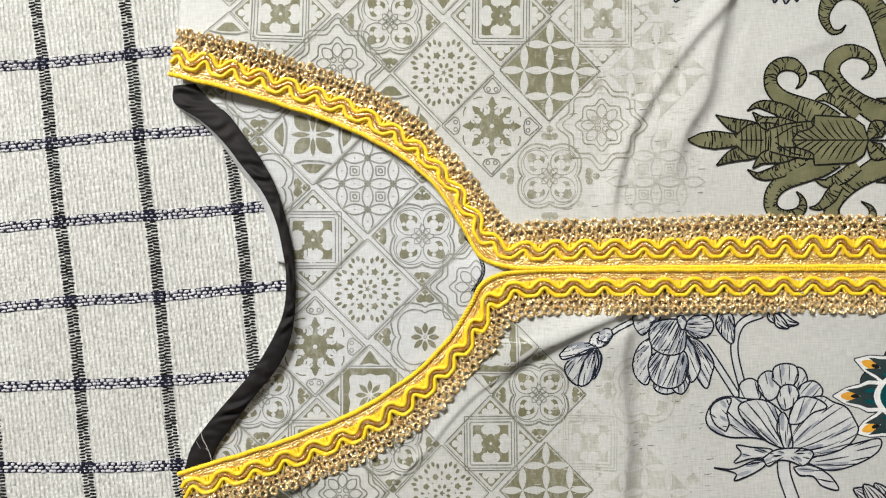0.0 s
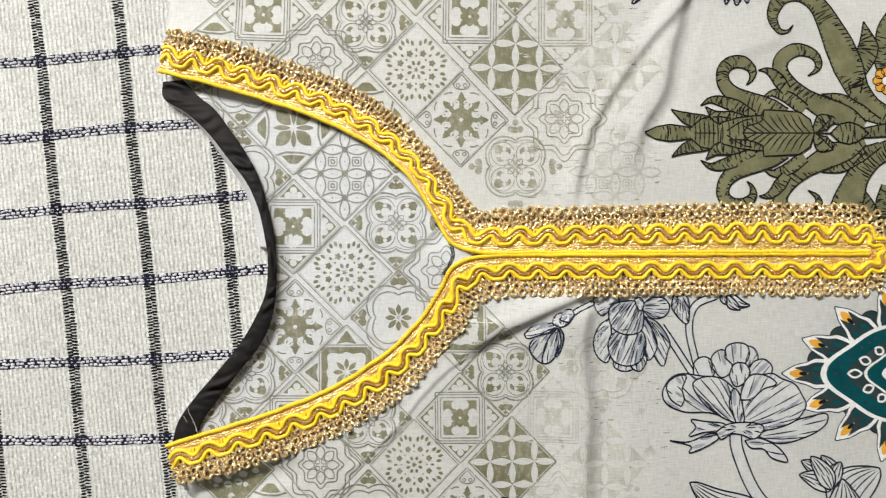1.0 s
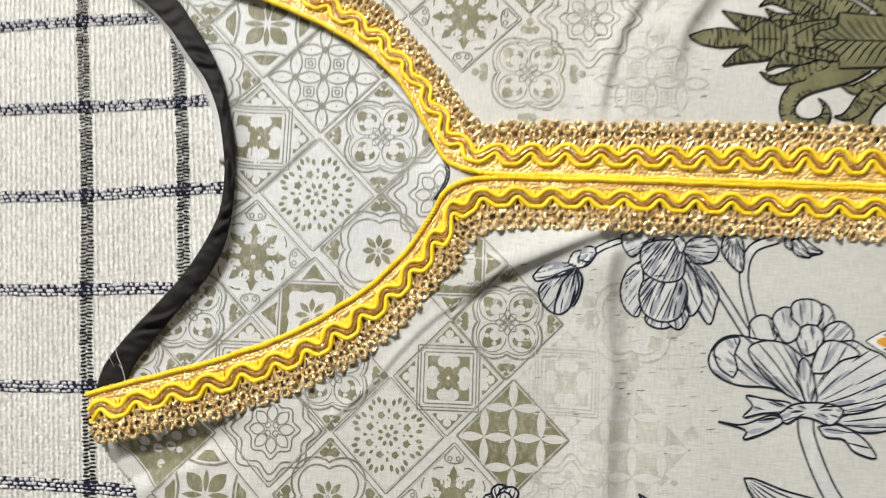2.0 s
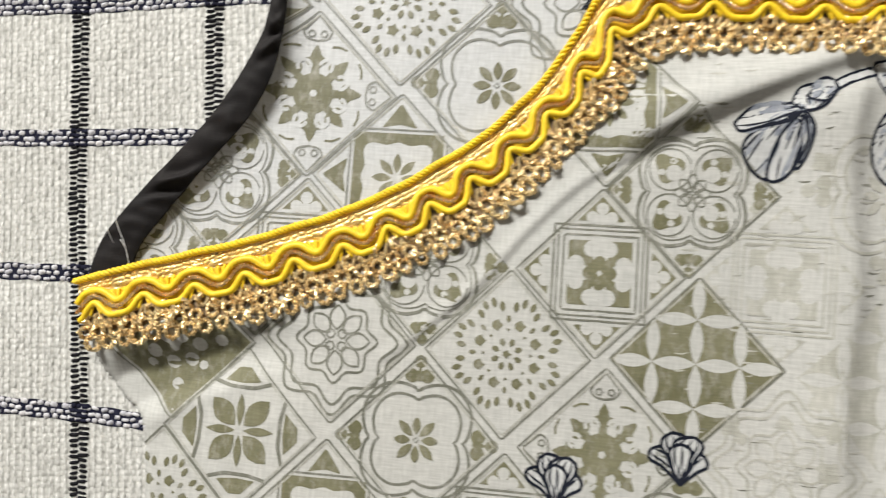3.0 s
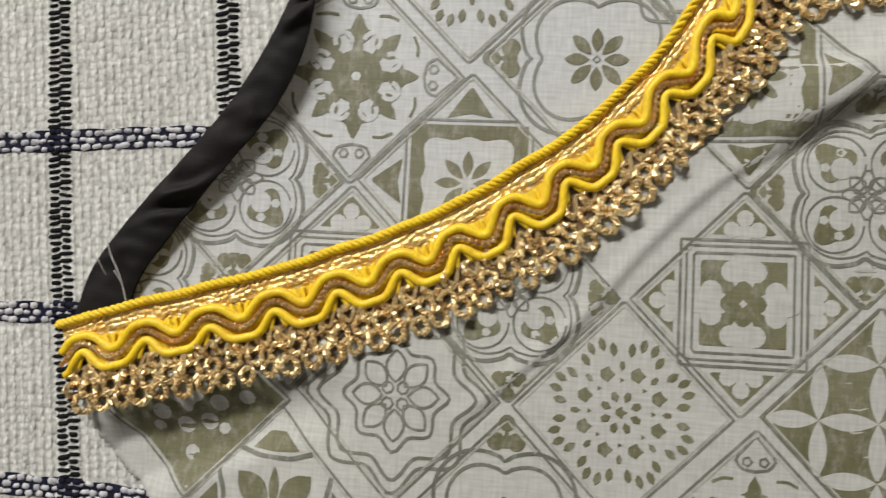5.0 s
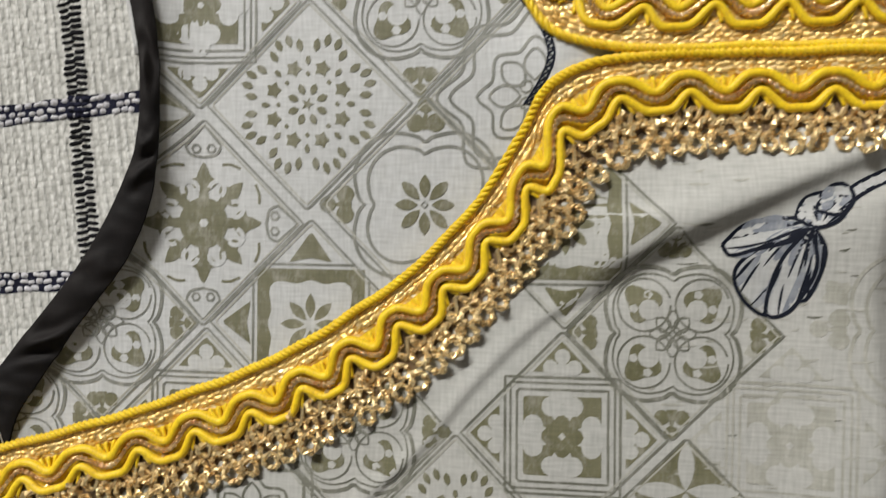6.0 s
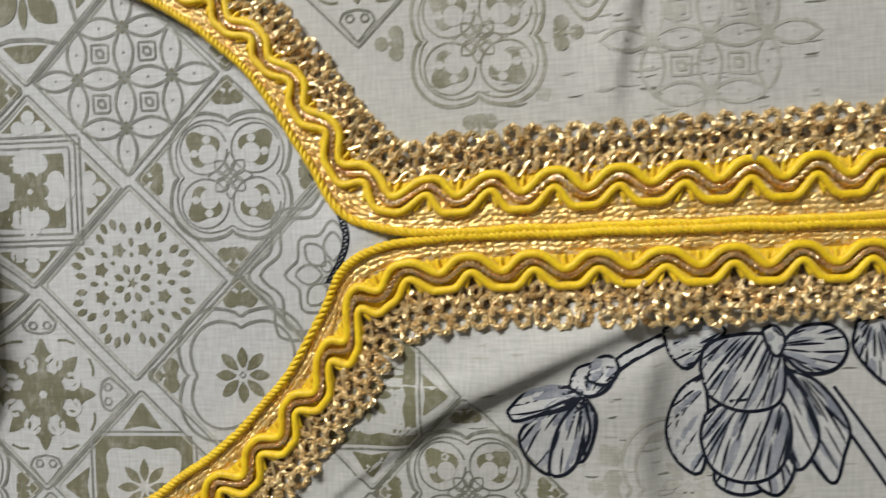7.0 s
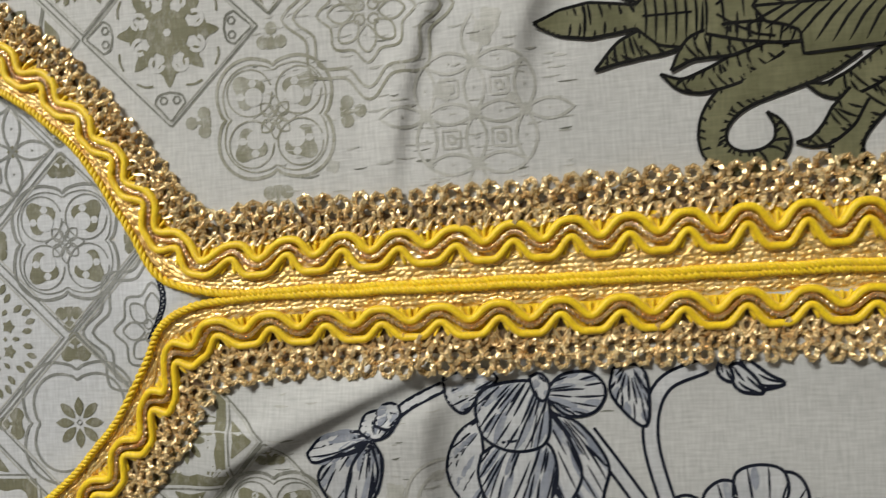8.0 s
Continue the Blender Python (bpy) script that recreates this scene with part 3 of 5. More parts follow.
def glitter(name, rows, seed, mat, parent, label):
    """Short flat tinsel stitches in rows along the trim, each tipped its own way."""
    r = np.random.RandomState(seed)
    vs, fs, o = [], [], 0
    for d, lo, hi in rows:
        s = np.arange(lo, hi, 7.2)
        s = s + r.uniform(-1.4, 1.4, len(s))
        dd = d + r.uniform(-0.9, 0.9, len(s))
        z = trim_z(s, dd) + 0.75
        half, slant = r.uniform(3.4, 5.8, len(s)), r.uniform(-0.9, 1.6, len(s))
        wide = r.uniform(1.8, 2.7, len(s))
        tip, roll = r.uniform(-0.16, 0.16, len(s)), r.uniform(-0.3, 0.3, len(s))
        rim = []
        for a, b in ((-1, -0.5), (-0.6, -1), (0.6, -1), (1, -0.5), (1, 0.5), (0.6, 1), (-0.6, 1), (-1, 0.5)):
            rim.append(to_world(on_trim(s + a * half, dd + b * wide + a * slant), z + a * tip + b * roll * 0.5 - 0.28))
        rim.append(to_world(on_trim(s, dd), z + 0.12))
        vs.append(np.stack(rim, 1).reshape(-1, 3))
        for i in range(len(s)):
            fs += [(o + 9 * i + k, o + 9 * i + (k + 1) % 8, o + 9 * i + 8) for k in range(8)]
        o += 9 * len(s)
    return tagged(mesh_object(name, np.vstack(vs), fs, mat, parent, label, False), kind="stuff")


def build_trim():
    trim = strip("neck_trim", lambda s: np.where(s < RUN / 2, second_cord(s), 13.0), lambda s: np.where(s < RUN / 2, 46.5, second_cord(s)),
                 0.1, 0.3, 3.0, YELLOW_WEB, tunic, "bright yellow braid with wavy cords along the neck and slit")
    cord("edge_cord", lambda s: 0.8 + 0.7 * np.sin(s / 11.0) * np.sin(s / 47.0), 0.95, 0.00058 + 0.00007 * np.sin(np.arange(0, RUN, 1.3) / 2.3) * np.sin(np.arange(0, RUN, 1.3) / 13.0), 1.3, YELLOW, trim, "twisted yellow edge cord", 7, 2.0, 3, pitch=15.0)
    strip("tinsel_strip", flat(1.5), lambda s: np.where(s < RUN / 2, 34.0, 19.0), 0.2, 0.5, 3.0, TINSEL, trim, "flat gold tinsel strip", 4)
    glitter("tinsel_stitch", [(5.0, 2, RUN - 4), (9.2, 4, RUN - 4), (13.4, 3, RUN - 4), (17.4, 5, RUN / 2)], 31, TINSEL_THREAD, trim,
            "short glittering gold stitches")
    cord("wave_cord", first_cord, 1.25, 0.00106, 2.0, YELLOW, trim, "thick wavy yellow cord", 8)
    cord("wave_cord", second_cord, 1.2, 0.00100, 2.0, YELLOW, trim, "thick wavy yellow cord", 8)
    cord("gold_wave_cord", between, 1.75, 0.0004 + 0.00015 * np.sin(np.arange(0, RUN, 0.8) * 2 * np.pi / 4.0), 0.8, GOLD_BEAD, trim, "wavy copper-gold twisted cord", 5, 1.1, 2, False, 8.0)
    # short stays fanning out of each trough of the first cord, and in each crest of the second
    grid = np.arange(8, RUN - 8, 1.0)
    q = crest(grid, 0.0)
    low = [i for i in range(1, len(q) - 1) if q[i] < q[i - 1] and q[i] <= q[i + 1]]
    high = [i for i in range(1, len(q) - 1) if q[i] > q[i - 1] and q[i] >= q[i + 1]]
    vs, fs, o = [], [], 0
    for i in low + high:
        c = grid[i]
        up = 1 if c < RUN / 2 else -1
        a, spread, reach = (float(first_cord(c)), (-8.0, 0.0, 8.0), 12.0) if i in low else (float(second_cord(c)) - 13 * up, (-4.5, 4.5), 10.5)
        for k in spread:
            t = np.linspace(0, 1, 6)
            d = a + up * reach * t
            s = c + k * (0.25 + 0.75 * t if i in low else 1.5 - 1.1 * t)
            v, f = tube(to_world(on_trim(s, d), trim_z(s, d) + 0.75 + 0.2 * np.sin(np.pi * t)), 0.00046, 5)
            vs.append(v)
            fs += [[n + o for n in face] for face in f]
            o += len(v)
    tagged(mesh_object("stay_stitch", np.vstack(vs), fs, YELLOW, trim, "short yellow stay stitches"), kind="stuff")
    # the ground strip carries the shade between the loops as dark colour
    lace = strip("gold_lace", flat(30.0), lambda s: 62 + 3.0 * np.sin(2 * np.pi * s / 17.6), 0.02, 0.1, 3.0, LACE_NET_SHADE, tunic,
                 "crocheted gold chain lace edging")
    for off, ph in ((47.0, 0.0),):
        cord("chain_thread", lambda s, off=off, ph=ph: off + 5.5 * np.sin(s * 2 * np.pi / 17.6 + ph), 0.7, 0.00052, 2.0, GOLD, lace,
             "gold zigzag thread", 5, soft=False)
    return trim, lace


def loop_mesh(name, seed, wide=5.9, tall=7.2, thick=2.8):
    """One crocheted loop: an uneven ring of twisted gold thread, in drawing units."""
    r = np.random.RandomState(seed)
    a = np.arange(14) * 2 * np.pi / 14
    ring = np.c_[wide * np.cos(a), tall * np.sin(a), 1.6 * np.sin(a * 2 + r.uniform(0, 6)) + 1.2 * np.cos(a)] + r.uniform(-0.35, 0.35, (14, 3))
    v, f, sides = [], [], 5
    for i in range(14):
        c, t = ring[i], ring[(i + 1) % 14] - ring[i - 1]
        t = t / np.linalg.norm(t)
        n = np.cross(t, (0, 0, 1.0))
        n /= np.linalg.norm(n)
        b = np.cross(n, t)
        rr = thick * (0.78 + 0.4 * (i % 2))
        for k in range(sides):
            q = 2 * np.pi * (k / sides) + i * 0.6
            v.append((c + rr * (np.cos(q) * n + np.sin(q) * b)) * U)
    for i in range(14):
        for k in range(sides):
            f.append((i * sides + k, i * sides + (k + 1) % sides, ((i + 1) % 14) * sides + (k + 1) % sides, ((i + 1) % 14) * sides + k))
    me = bpy.data.meshes.new(name)
    me.from_pydata([tuple(q) for q in v], [], f)
    me.materials.append(GOLD)
    return me


def build_loops(lace):
    r = np.random.RandomState(8)
    kinds = [loop_mesh("lace_loop", k) for k in range(6)]
    data = [(np.array([v.co for v in me.vertices]), [tuple(p.vertices) for p in me.polygons]) for me in kinds]
    for row, (d, gap) in enumerate(((71.5, 17.6), (60.0, 17.6), (49.0, 17.6))):
        vs, fs, o = [], [], 0
        for s in np.arange(5 + 8.8 * (row % 2), RUN - 5, gap):
            s1, d1 = s + r.uniform(-1.3, 1.3), d + r.uniform(-1.4, 1.4)
            xy = on_trim(np.array([s1, s1 + 2]), d1)
            way = xy[1] - xy[0]
            turn = math.atan2(-way[1], way[0]) + r.uniform(-0.1, 0.5)
            m = Matrix.Translation(place(xy[0, 0], xy[0, 1], float(trim_z(s1, d1)) + 0.85 + r.uniform(-0.1, 0.3) - 0.25 * row)) @ Euler(
                (r.uniform(-0.4, 0.4), r.uniform(-0.4, 0.4), turn)).to_matrix().to_4x4() @ Matrix.Scale(r.uniform(0.85, 1.12), 4)
            k = r.randint(6)
            if row < 2:
                ob = new("lace_loop", kinds[k])
                ob.parent, ob.matrix_basis = lace, m
            else:
                co, faces = data[k]
                mm = np.array(m)
                vs.append(co @ mm[:3, :3].T + mm[:3, 3])
                fs += [tuple(i + o for i in q) for q in faces]
                o += len(co)
        if vs:
            tagged(mesh_object("lace_heading", np.vstack(vs), fs, GOLD, lace, "crocheted gold heading of the lace", False), kind="stuff")


trim, lace = build_trim()
build_loops(lace)

# ---- print: inked shapes lying on the cloth ----
INKS = [OLIVE, GREY_INK, PALE_INK, COTTON, FLOWER_LINE, FLOWER_FILL, DAMASK, DAMASK_LINE, WHITE_INK, TEAL, ORANGE, SLATE, COTTON_BACK, MID_INK, BACK_OLIVE, BACK_GREY, WASH]
OL, GR, PA, CO, FL, FF, DA, DL, WH, TE, OR, SL, CB, MI, BO, BG, WA = range(17)


class Print:
    """Collects inked shapes in drawing units and lays them on a panel."""

    def __init__(self, centre=(0, 0), half=(1, 1), turn=0.0, recolour=None):
        self.c, self.h, self.turn, self.re = centre, half, turn, recolour or {}
        self.v, self.f, self.m, self.n, self.level = [], [], [], 0, 0.0

    def to(self, pts):
        p = np.asarray(pts, float)
        c, s = math.cos(self.turn), math.sin(self.turn)
        x, y = p[:, 0] * c - p[:, 1] * s, p[:, 0] * s + p[:, 1] * c
        return np.c_[self.c[0] + x * self.h[0], self.c[1] + y * self.h[1]]

    def add(self, xy, faces, ink, lift):
        ink = self.re.get(ink, ink)
        self.v.append(np.c_[xy, np.full(len(xy), lift + self.level)])
        self.f += [tuple(i + self.n for i in q) for q in faces]
        self.m += [ink] * len(faces)
        self.n += len(xy)

    def fill(self, pts, ink, lift=0.10):
        p = spaced(self.to(pts), 5.0, True)[:-1]
        if len(p) < 3:
            return
        lo, hi = p.min(0), p.max(0)
        pts2 = [Vector(q) for q in p]
        if max(hi - lo) > 12:
            a, b = np.meshgrid(np.arange(lo[0] + 3, hi[0], 6.0), np.arange(lo[1] + 3, hi[1], 6.0))
            ok = inside(a, b, p)
            for q in np.c_[a[ok], b[ok]]:
                if np.min(np.hypot(*(p - q).T)) > 2.0:
                    pts2.append(Vector(q))
        out = geometry.delaunay_2d_cdt(pts2, [], [list(range(len(p)))], 1, 1e-5)
        self.add(np.array([tuple(q) for q in out[0]]), [tuple(q) for q in out[2]], ink, lift)

    def stroke(self, pts, width, ink, lift=0.14, closed=False, taper=False):
        p = spaced(self.to(pts), 4.5, closed)
        t = np.gradient(p, axis=0)
        if closed:
            t[0] = t[-1] = p[1] - p[-2]
        t /= np.linalg.norm(t, axis=1)[:, None] + 1e-9
        n = np.c_[-t[:, 1], t[:, 0]]
        s = np.linspace(0, 1, len(p))
        width *= 1.25 if ink in (GR, PA) else 1.0
        w = width / 2 * (np.sin(np.pi * np.clip(s * 0.92 + 0.06, 0, 1)) ** 0.6 if taper else np.ones(len(p)))
        xy = np.stack([p - n * w[:, None], p + n * w[:, None]], 1).reshape(-1, 2)
        k = np.arange(len(p) - 1) * 2
        self.add(xy, np.stack([k, k + 1, k + 3, k + 2], -1).tolist(), ink, lift)

    def lay(self, name, parent, field, label="", hole=None, area=None):
        if not self.f:
            return None
        v = np.vstack(self.v)
        faces, inks = [], []
        mid = np.array([v[list(q), :2].mean(0) for q in self.f])
        ok = mid[:, 0] > shoulder_x(mid[:, 1]) + 1.5
        if hole is not None:
            ok &= ~inside(mid[:, 0], mid[:, 1], hole)
        if area is not None:
            ok &= inside(mid[:, 0], mid[:, 1], area)
        used = sorted({m for m, k in zip(self.m, ok) if k})
        if not used:
            return None
        slot = {m: i for i, m in enumerate(used)}
        for q, m, k in zip(self.f, self.m, ok):
            if k:
                a, b, c = v[q[0], :2], v[q[1], :2], v[q[2], :2]
                up = (b[0] - a[0]) * (c[1] - a[1]) - (b[1] - a[1]) * (c[0] - a[0])
                faces.append(q[::-1] if up > 0 else q)
                inks.append(slot[m])
        keep = sorted({i for q in faces for i in q})
        new_id = {i: k for k, i in enumerate(keep)}
        v = v[keep]
        z = height(v[:, 0], v[:, 1], field) + 0.03 + 0.62 * v[:, 2]
        ob = mesh_object(name, to_world(v[:, :2], z), [tuple(new_id[i] for i in q) for q in faces], [INKS[m] for m in used], parent, label)
        for poly, m in zip(ob.data.polygons, inks):
            poly.material_index = m
        return ob


def polar(rf, n=72, turn=0.0):
    a = np.arange(n) * 2 * np.pi / n
    r = np.array([rf(q) for q in a])
    return np.c_[r * np.cos(a + turn), r * np.sin(a + turn)]


def disc(x, y, r, n=14, ry=None):
    a = np.arange(n) * 2 * np.pi / n
    return np.c_[x + r * np.cos(a), y + (ry or r) * np.sin(a)]


def lens(x0, y0, x1, y1, width, n=9):
    """A leaf shape from one point to the other."""
    t = np.linspace(0, 1, n)
    w = width / 2 * np.sin(np.pi * t) ** 0.85
    d = np.hypot(x1 - x0, y1 - y0) + 1e-9
    nx, ny = -(y1 - y0) / d, (x1 - x0) / d
    a = np.c_[x0 + (x1 - x0) * t + nx * w, y0 + (y1 - y0) * t + ny * w]
    b = np.c_[x0 + (x1 - x0) * t - nx * w, y0 + (y1 - y0) * t - ny * w]
    return np.vstack([a, b[1:-1][::-1]])


def at_angle(r, a, side=0.0):
    return (r * math.cos(a) - side * math.sin(a), r * math.sin(a) + side * math.cos(a))


def drop(p, a, r0, r1, w, ink, lift=0.16):
    p.fill(lens(*at_angle(r0, a), *at_angle(r1, a), w, 6), ink, lift)


def edges(p):
    for s, w in ((0.95, 1.6), (0.905, 1.2)):
        p.stroke([(s, 0), (0, s), (-s, 0), (0, -s)], w, GR if s > 0.93 else PA, closed=True)


def trefoils(p, r=0.8, k=1.0):
    """Small three-lobed sprigs in the four points of a tile."""
    for i in range(4):
        a = i * math.pi / 2
        for rr, side, q in ((r + 0.05 * k, 0, 0.05), (r - 0.05 * k, 0.09, 0.055), (r - 0.05 * k, -0.09, 0.055)):
            p.fill(disc(*at_angle(rr, a, side), q * k, 8), OL)
        p.fill([at_angle(r - 0.14, a, -0.05), at_angle(r - 0.14, a, 0.05), at_angle(r + 0.06, a, 0)], OL)


def rosette(p):
    p.fill(polar(lambda a: 0.045 + 0.02 * math.cos(5 * a), 20), OL)
    for k in range(8):
        a = (k + 0.5) * math.pi / 4
        drop(p, a, 0.09, 0.2, 0.075, OL)
        p.fill(polar(lambda q: 0.06 + 0.018 * math.cos(5 * q), 15) + at_angle(0.345, a), OL)
        p.fill(disc(*at_angle(0.275, a + math.pi / 8), 0.026, 8), OL)
        drop(p, a + math.pi / 8, 0.35, 0.45, 0.055, OL)
        for side, r in ((-0.27, 0.475), (-0.095, 0.535), (0.095, 0.535), (0.27, 0.475)):
            drop(p, a + side * 0.9, r, r + 0.125, 0.075, OL)


def cross8(p):
    p.fill(polar(lambda a: 0.235, 24), OL, 0.09)
    for k in range(8):
        a = k * math.pi / 4
        g = 1.0 if k % 2 == 0 else 0.94
        arm = [(0.15, -0.06), (0.3, -0.04), (0.33, -0.11), (0.40, -0.13), (0.42, -0.06), (0.47, -0.055), (0.57, 0), (0.47, 0.055), (0.42, 0.06),
               (0.40, 0.13), (0.33, 0.11), (0.3, 0.04), (0.15, 0.06)]
        p.fill([at_angle(r * g, a, s) for r, s in arm], OL, 0.10)
        c = at_angle(0.335, a + math.pi / 8)
        p.stroke([(c[0] + 0.075 * math.cos(q), c[1] + 0.075 * math.sin(q)) for q in np.linspace(a - 1.4, a + 2.6, 10)], 4.0, CO, 0.14)
    p.fill(disc(0, 0, 0.045, 10), CO, 0.16)
    for k in range(4):
        a = k * math.pi / 2
        heart = [(0.6, 0.0), (0.62, 0.12), (0.7, 0.17), (0.77, 0.11), (0.9, 0), (0.77, -0.11), (0.7, -0.17), (0.62, -0.12)]
        p.stroke([at_angle(r, a, s) for r, s in heart], 1.8, GR, closed=True)
        for s in (-0.07, 0.07):
            p.stroke(disc(*at_angle(0.68, a, s), 0.04, 9), 1.6, GR, closed=True)
        b = a + math.pi / 4
        for s in (-0.2, 0.2):
            p.stroke([at_angle(0.6, b, s * 0.5), at_angle(0.56, b, s), at_angle(0.5, b, s * 1.25)], 2.2, OL)


def lattice_petals():
    q = 0.48
    ends = []
    for x, y in ((q, 0), (-q, 0), (0, q), (0, -q)):
        ends += [((0, 0), (x, y)), ((x, y), (2 * x * 0.97, 2 * y * 0.97))]
        for s in (-q, q):
            ends.append(((x, y), (x or s, y or s)))
    return ends


def star_tile(p):
    p.fill([(0.93, 0), (0, 0.93), (-0.93, 0), (0, -0.93)], OL, 0.09)
    for a, b in lattice_petals():
        p.fill(lens(*a, *b, 0.15, 9), CO, 0.14)


def petal_tile(p):
    for a, b in lattice_petals():
        p.stroke(lens(*a, *b, 0.2, 9), 2.2, GR, closed=True)
        p.fill(disc((a[0] + b[0]) / 2, (a[1] + b[1]) / 2, 0.02, 6), GR)
    for x in (-0.24, 0.24):
        for y in (-0.24, 0.24):
            for h, w in ((0.085, 1.8), (0.035, 2.4)):
                p.stroke([(x - h, y - h), (x + h, y - h), (x + h, y + h), (x - h, y + h)], w, GR, closed=True)
    for x, y in ((0, 0), (0.48, 0), (-0.48, 0), (0, 0.48), (0, -0.48)):
        p.fill([(x, y - 0.07), (x + 0.07, y), (x, y + 0.07), (x - 0.07, y)], OL)


def square_tile(p):
    for h, w in ((0.53, 1.8), (0.48, 1.4), (0.42, 1.6)):
        p.stroke([(h, h), (-h, h), (-h, -h), (h, -h)], w, GR, closed=True)
    p.fill([(0.36, 0.36), (-0.36, 0.36), (-0.36, -0.36), (0.36, -0.36)], OL, 0.09)
    for k in range(4):
        a = k * math.pi / 2
        for r, s in ((0.2, 0.0), (0.27, 0.10), (0.27, -0.10), (0.38, 0.0)):
            p.fill(disc(*at_angle(r, a, s), 0.095, 12), CO, 0.13)
        b = a + math.pi / 4
        drop(p, b, 0.3, 0.5, 0.16, OL)
        p.fill([at_angle(0.58, a, -0.27), at_angle(0.58, a, 0.27), at_angle(0.86, a, 0)], OL, 0.09)
        for r, s in ((0.62, 0.11), (0.62, -0.11), (0.72, 0.0), (0.6, 0.0)):
            p.fill(disc(*at_angle(r, a, s), 0.075, 10), CO, 0.13)
    p.fill(polar(lambda q: 0.17 + 0.03 * math.cos(4 * q), 24), OL, 0.15)
    p.fill(disc(0, 0, 0.035, 8), CO, 0.18)


def foil(size, notch=0.24):
    """A four-lobed outline, its lobes on the diagonals."""
    return polar(lambda a: size * (1 - notch + notch * 1.35 * abs(math.sin(2 * a)) ** 0.75 + 0.05 * max(0, math.cos(4 * a)) ** 6), 80)


def clover(p):
    p.stroke(foil(0.64, 0.25), 2.6, GR, closed=True)
    p.stroke(foil(0.57, 0.25), 1.2, GR, closed=True)
    for k in range(4):
        b = k * math.pi / 2 + math.pi / 4
        p.fill(polar(lambda q: 0.155 + 0.035 * math.cos(3 * q), 24, b) + at_angle(0.385, b), OL, 0.10)
        p.fill(disc(*at_angle(0.3, b), 0.095, 12), CO, 0.13)
        p.stroke(disc(*at_angle(0.36, b), 0.235, 22), 1.2, GR)
        p.fill(disc(*at_angle(0.4, b, 0.09), 0.045, 8), CO, 0.13)
        p.fill(disc(*at_angle(0.4, b, -0.09), 0.045, 8), CO, 0.13)
        p.stroke(lens(*at_angle(0.02, b), *at_angle(0.2, b), 0.13, 8), 1.3, GR, closed=True)
        p.stroke(lens(*at_angle(0.03, b + math.pi / 4), *at_angle(0.22, b + math.pi / 4), 0.1, 8), 1.3, GR, closed=True)
    p.stroke(disc(0, 0, 0.07, 12), 1.3, GR, closed=True)
    trefoils(p, 0.81, 1.35)


def eight_petal(p):
    p.stroke(foil(0.68, 0.25), 2.4, GR, closed=True)
    p.stroke(foil(0.55, 0.25), 2.2, GR, closed=True)
    for k in range(8):
        drop(p, k * math.pi / 4, 0.06, 0.3 if k % 2 else 0.27, 0.105, OL)
    p.stroke(disc(0, 0, 0.03, 8), 1.2, GR, closed=True)
    trefoils(p, 0.8, 1.6)


def ring_tile(p):
    def out(size):
        return polar(lambda a: size * (0.80 + 0.20 * max(0, math.cos(2 * a), -math.cos(2 * a)) ** 9 + 0.15 * abs(math.sin(2 * a)) ** 5 - 0.06 * abs(math.sin(4 * a))), 90)

    for s, w in ((0.86, 2.2), (0.74, 2.2), (0.5, 2.0)):
        p.stroke(out(s), w, GR, closed=True)
    for k in range(8):
        a = k * math.pi / 4
        p.stroke(lens(*at_angle(0.12, a), *at_angle(0.40, a), 0.19, 9), 1.7, GR, closed=True)
    for k in range(4):
        p.stroke(disc(*at_angle(0.1, (k + 0.5) * math.pi / 2), 0.055, 10), 1.5, GR, closed=True)


def leaf_tile(p):
    for k in range(4):
        a = k * math.pi / 2
        drop(p, a, 0.05, 0.42, 0.1, OL)
        drop(p, a + math.pi / 4, 0.08, 0.5, 0.26, OL)
        p.stroke([at_angle(0.55, a, -0.36), at_angle(0.5, a, -0.15), at_angle(0.49, a, 0.15), at_angle(0.55, a, 0.36)], 3.0, GR)
        p.fill([at_angle(0.56, a, -0.24), at_angle(0.54, a, 0.0), at_angle(0.56, a, 0.24), at_angle(0.72, a, 0.08), at_angle(0.72, a, -0.08)], OL)
    p.fill(disc(0, 0, 0.05, 8), CO, 0.14)


def dot_tile(p):
    p.fill([(0.9, 0), (0, 0.9), (-0.9, 0), (0, -0.9)], OL, 0.09)
    for k in range(8):
        a = k * math.pi / 4
        p.fill(disc(*at_angle(0.3, a + 0.2), 0.085, 10), CO, 0.13)
        p.fill(disc(*at_angle(0.55 if k % 2 == 0 else 0.44, a), 0.075 if k % 2 == 0 else 0.06, 10), CO, 0.13)
    p.fill(polar(lambda q: 0.13 + 0.04 * math.cos(4 * q), 24), CO, 0.13)


def frame_tile(p):
    p.fill([(0.5, 0.5), (-0.5, 0.5), (-0.5, -0.5), (0.5, -0.5)], OL, 0.09)
    p.fill(polar(lambda a: 0.37 + 0.11 * abs(math.sin(2 * a)) ** 2 + 0.03 * math.cos(8 * a), 60), CO, 0.13)
    for k in range(8):
        drop(p, k * math.pi / 4, 0.05, 0.28, 0.095, OL)
    for k in range(4):
        a = k * math.pi / 2
        p.fill([at_angle(0.56, a, -0.2), at_angle(0.6, a, 0.0), at_angle(0.56, a, 0.2), at_angle(0.84, a, 0)], OL)
        p.stroke([at_angle(0.54, a, -0.4), at_angle(0.54, a, 0.4)], 1.6, GR)


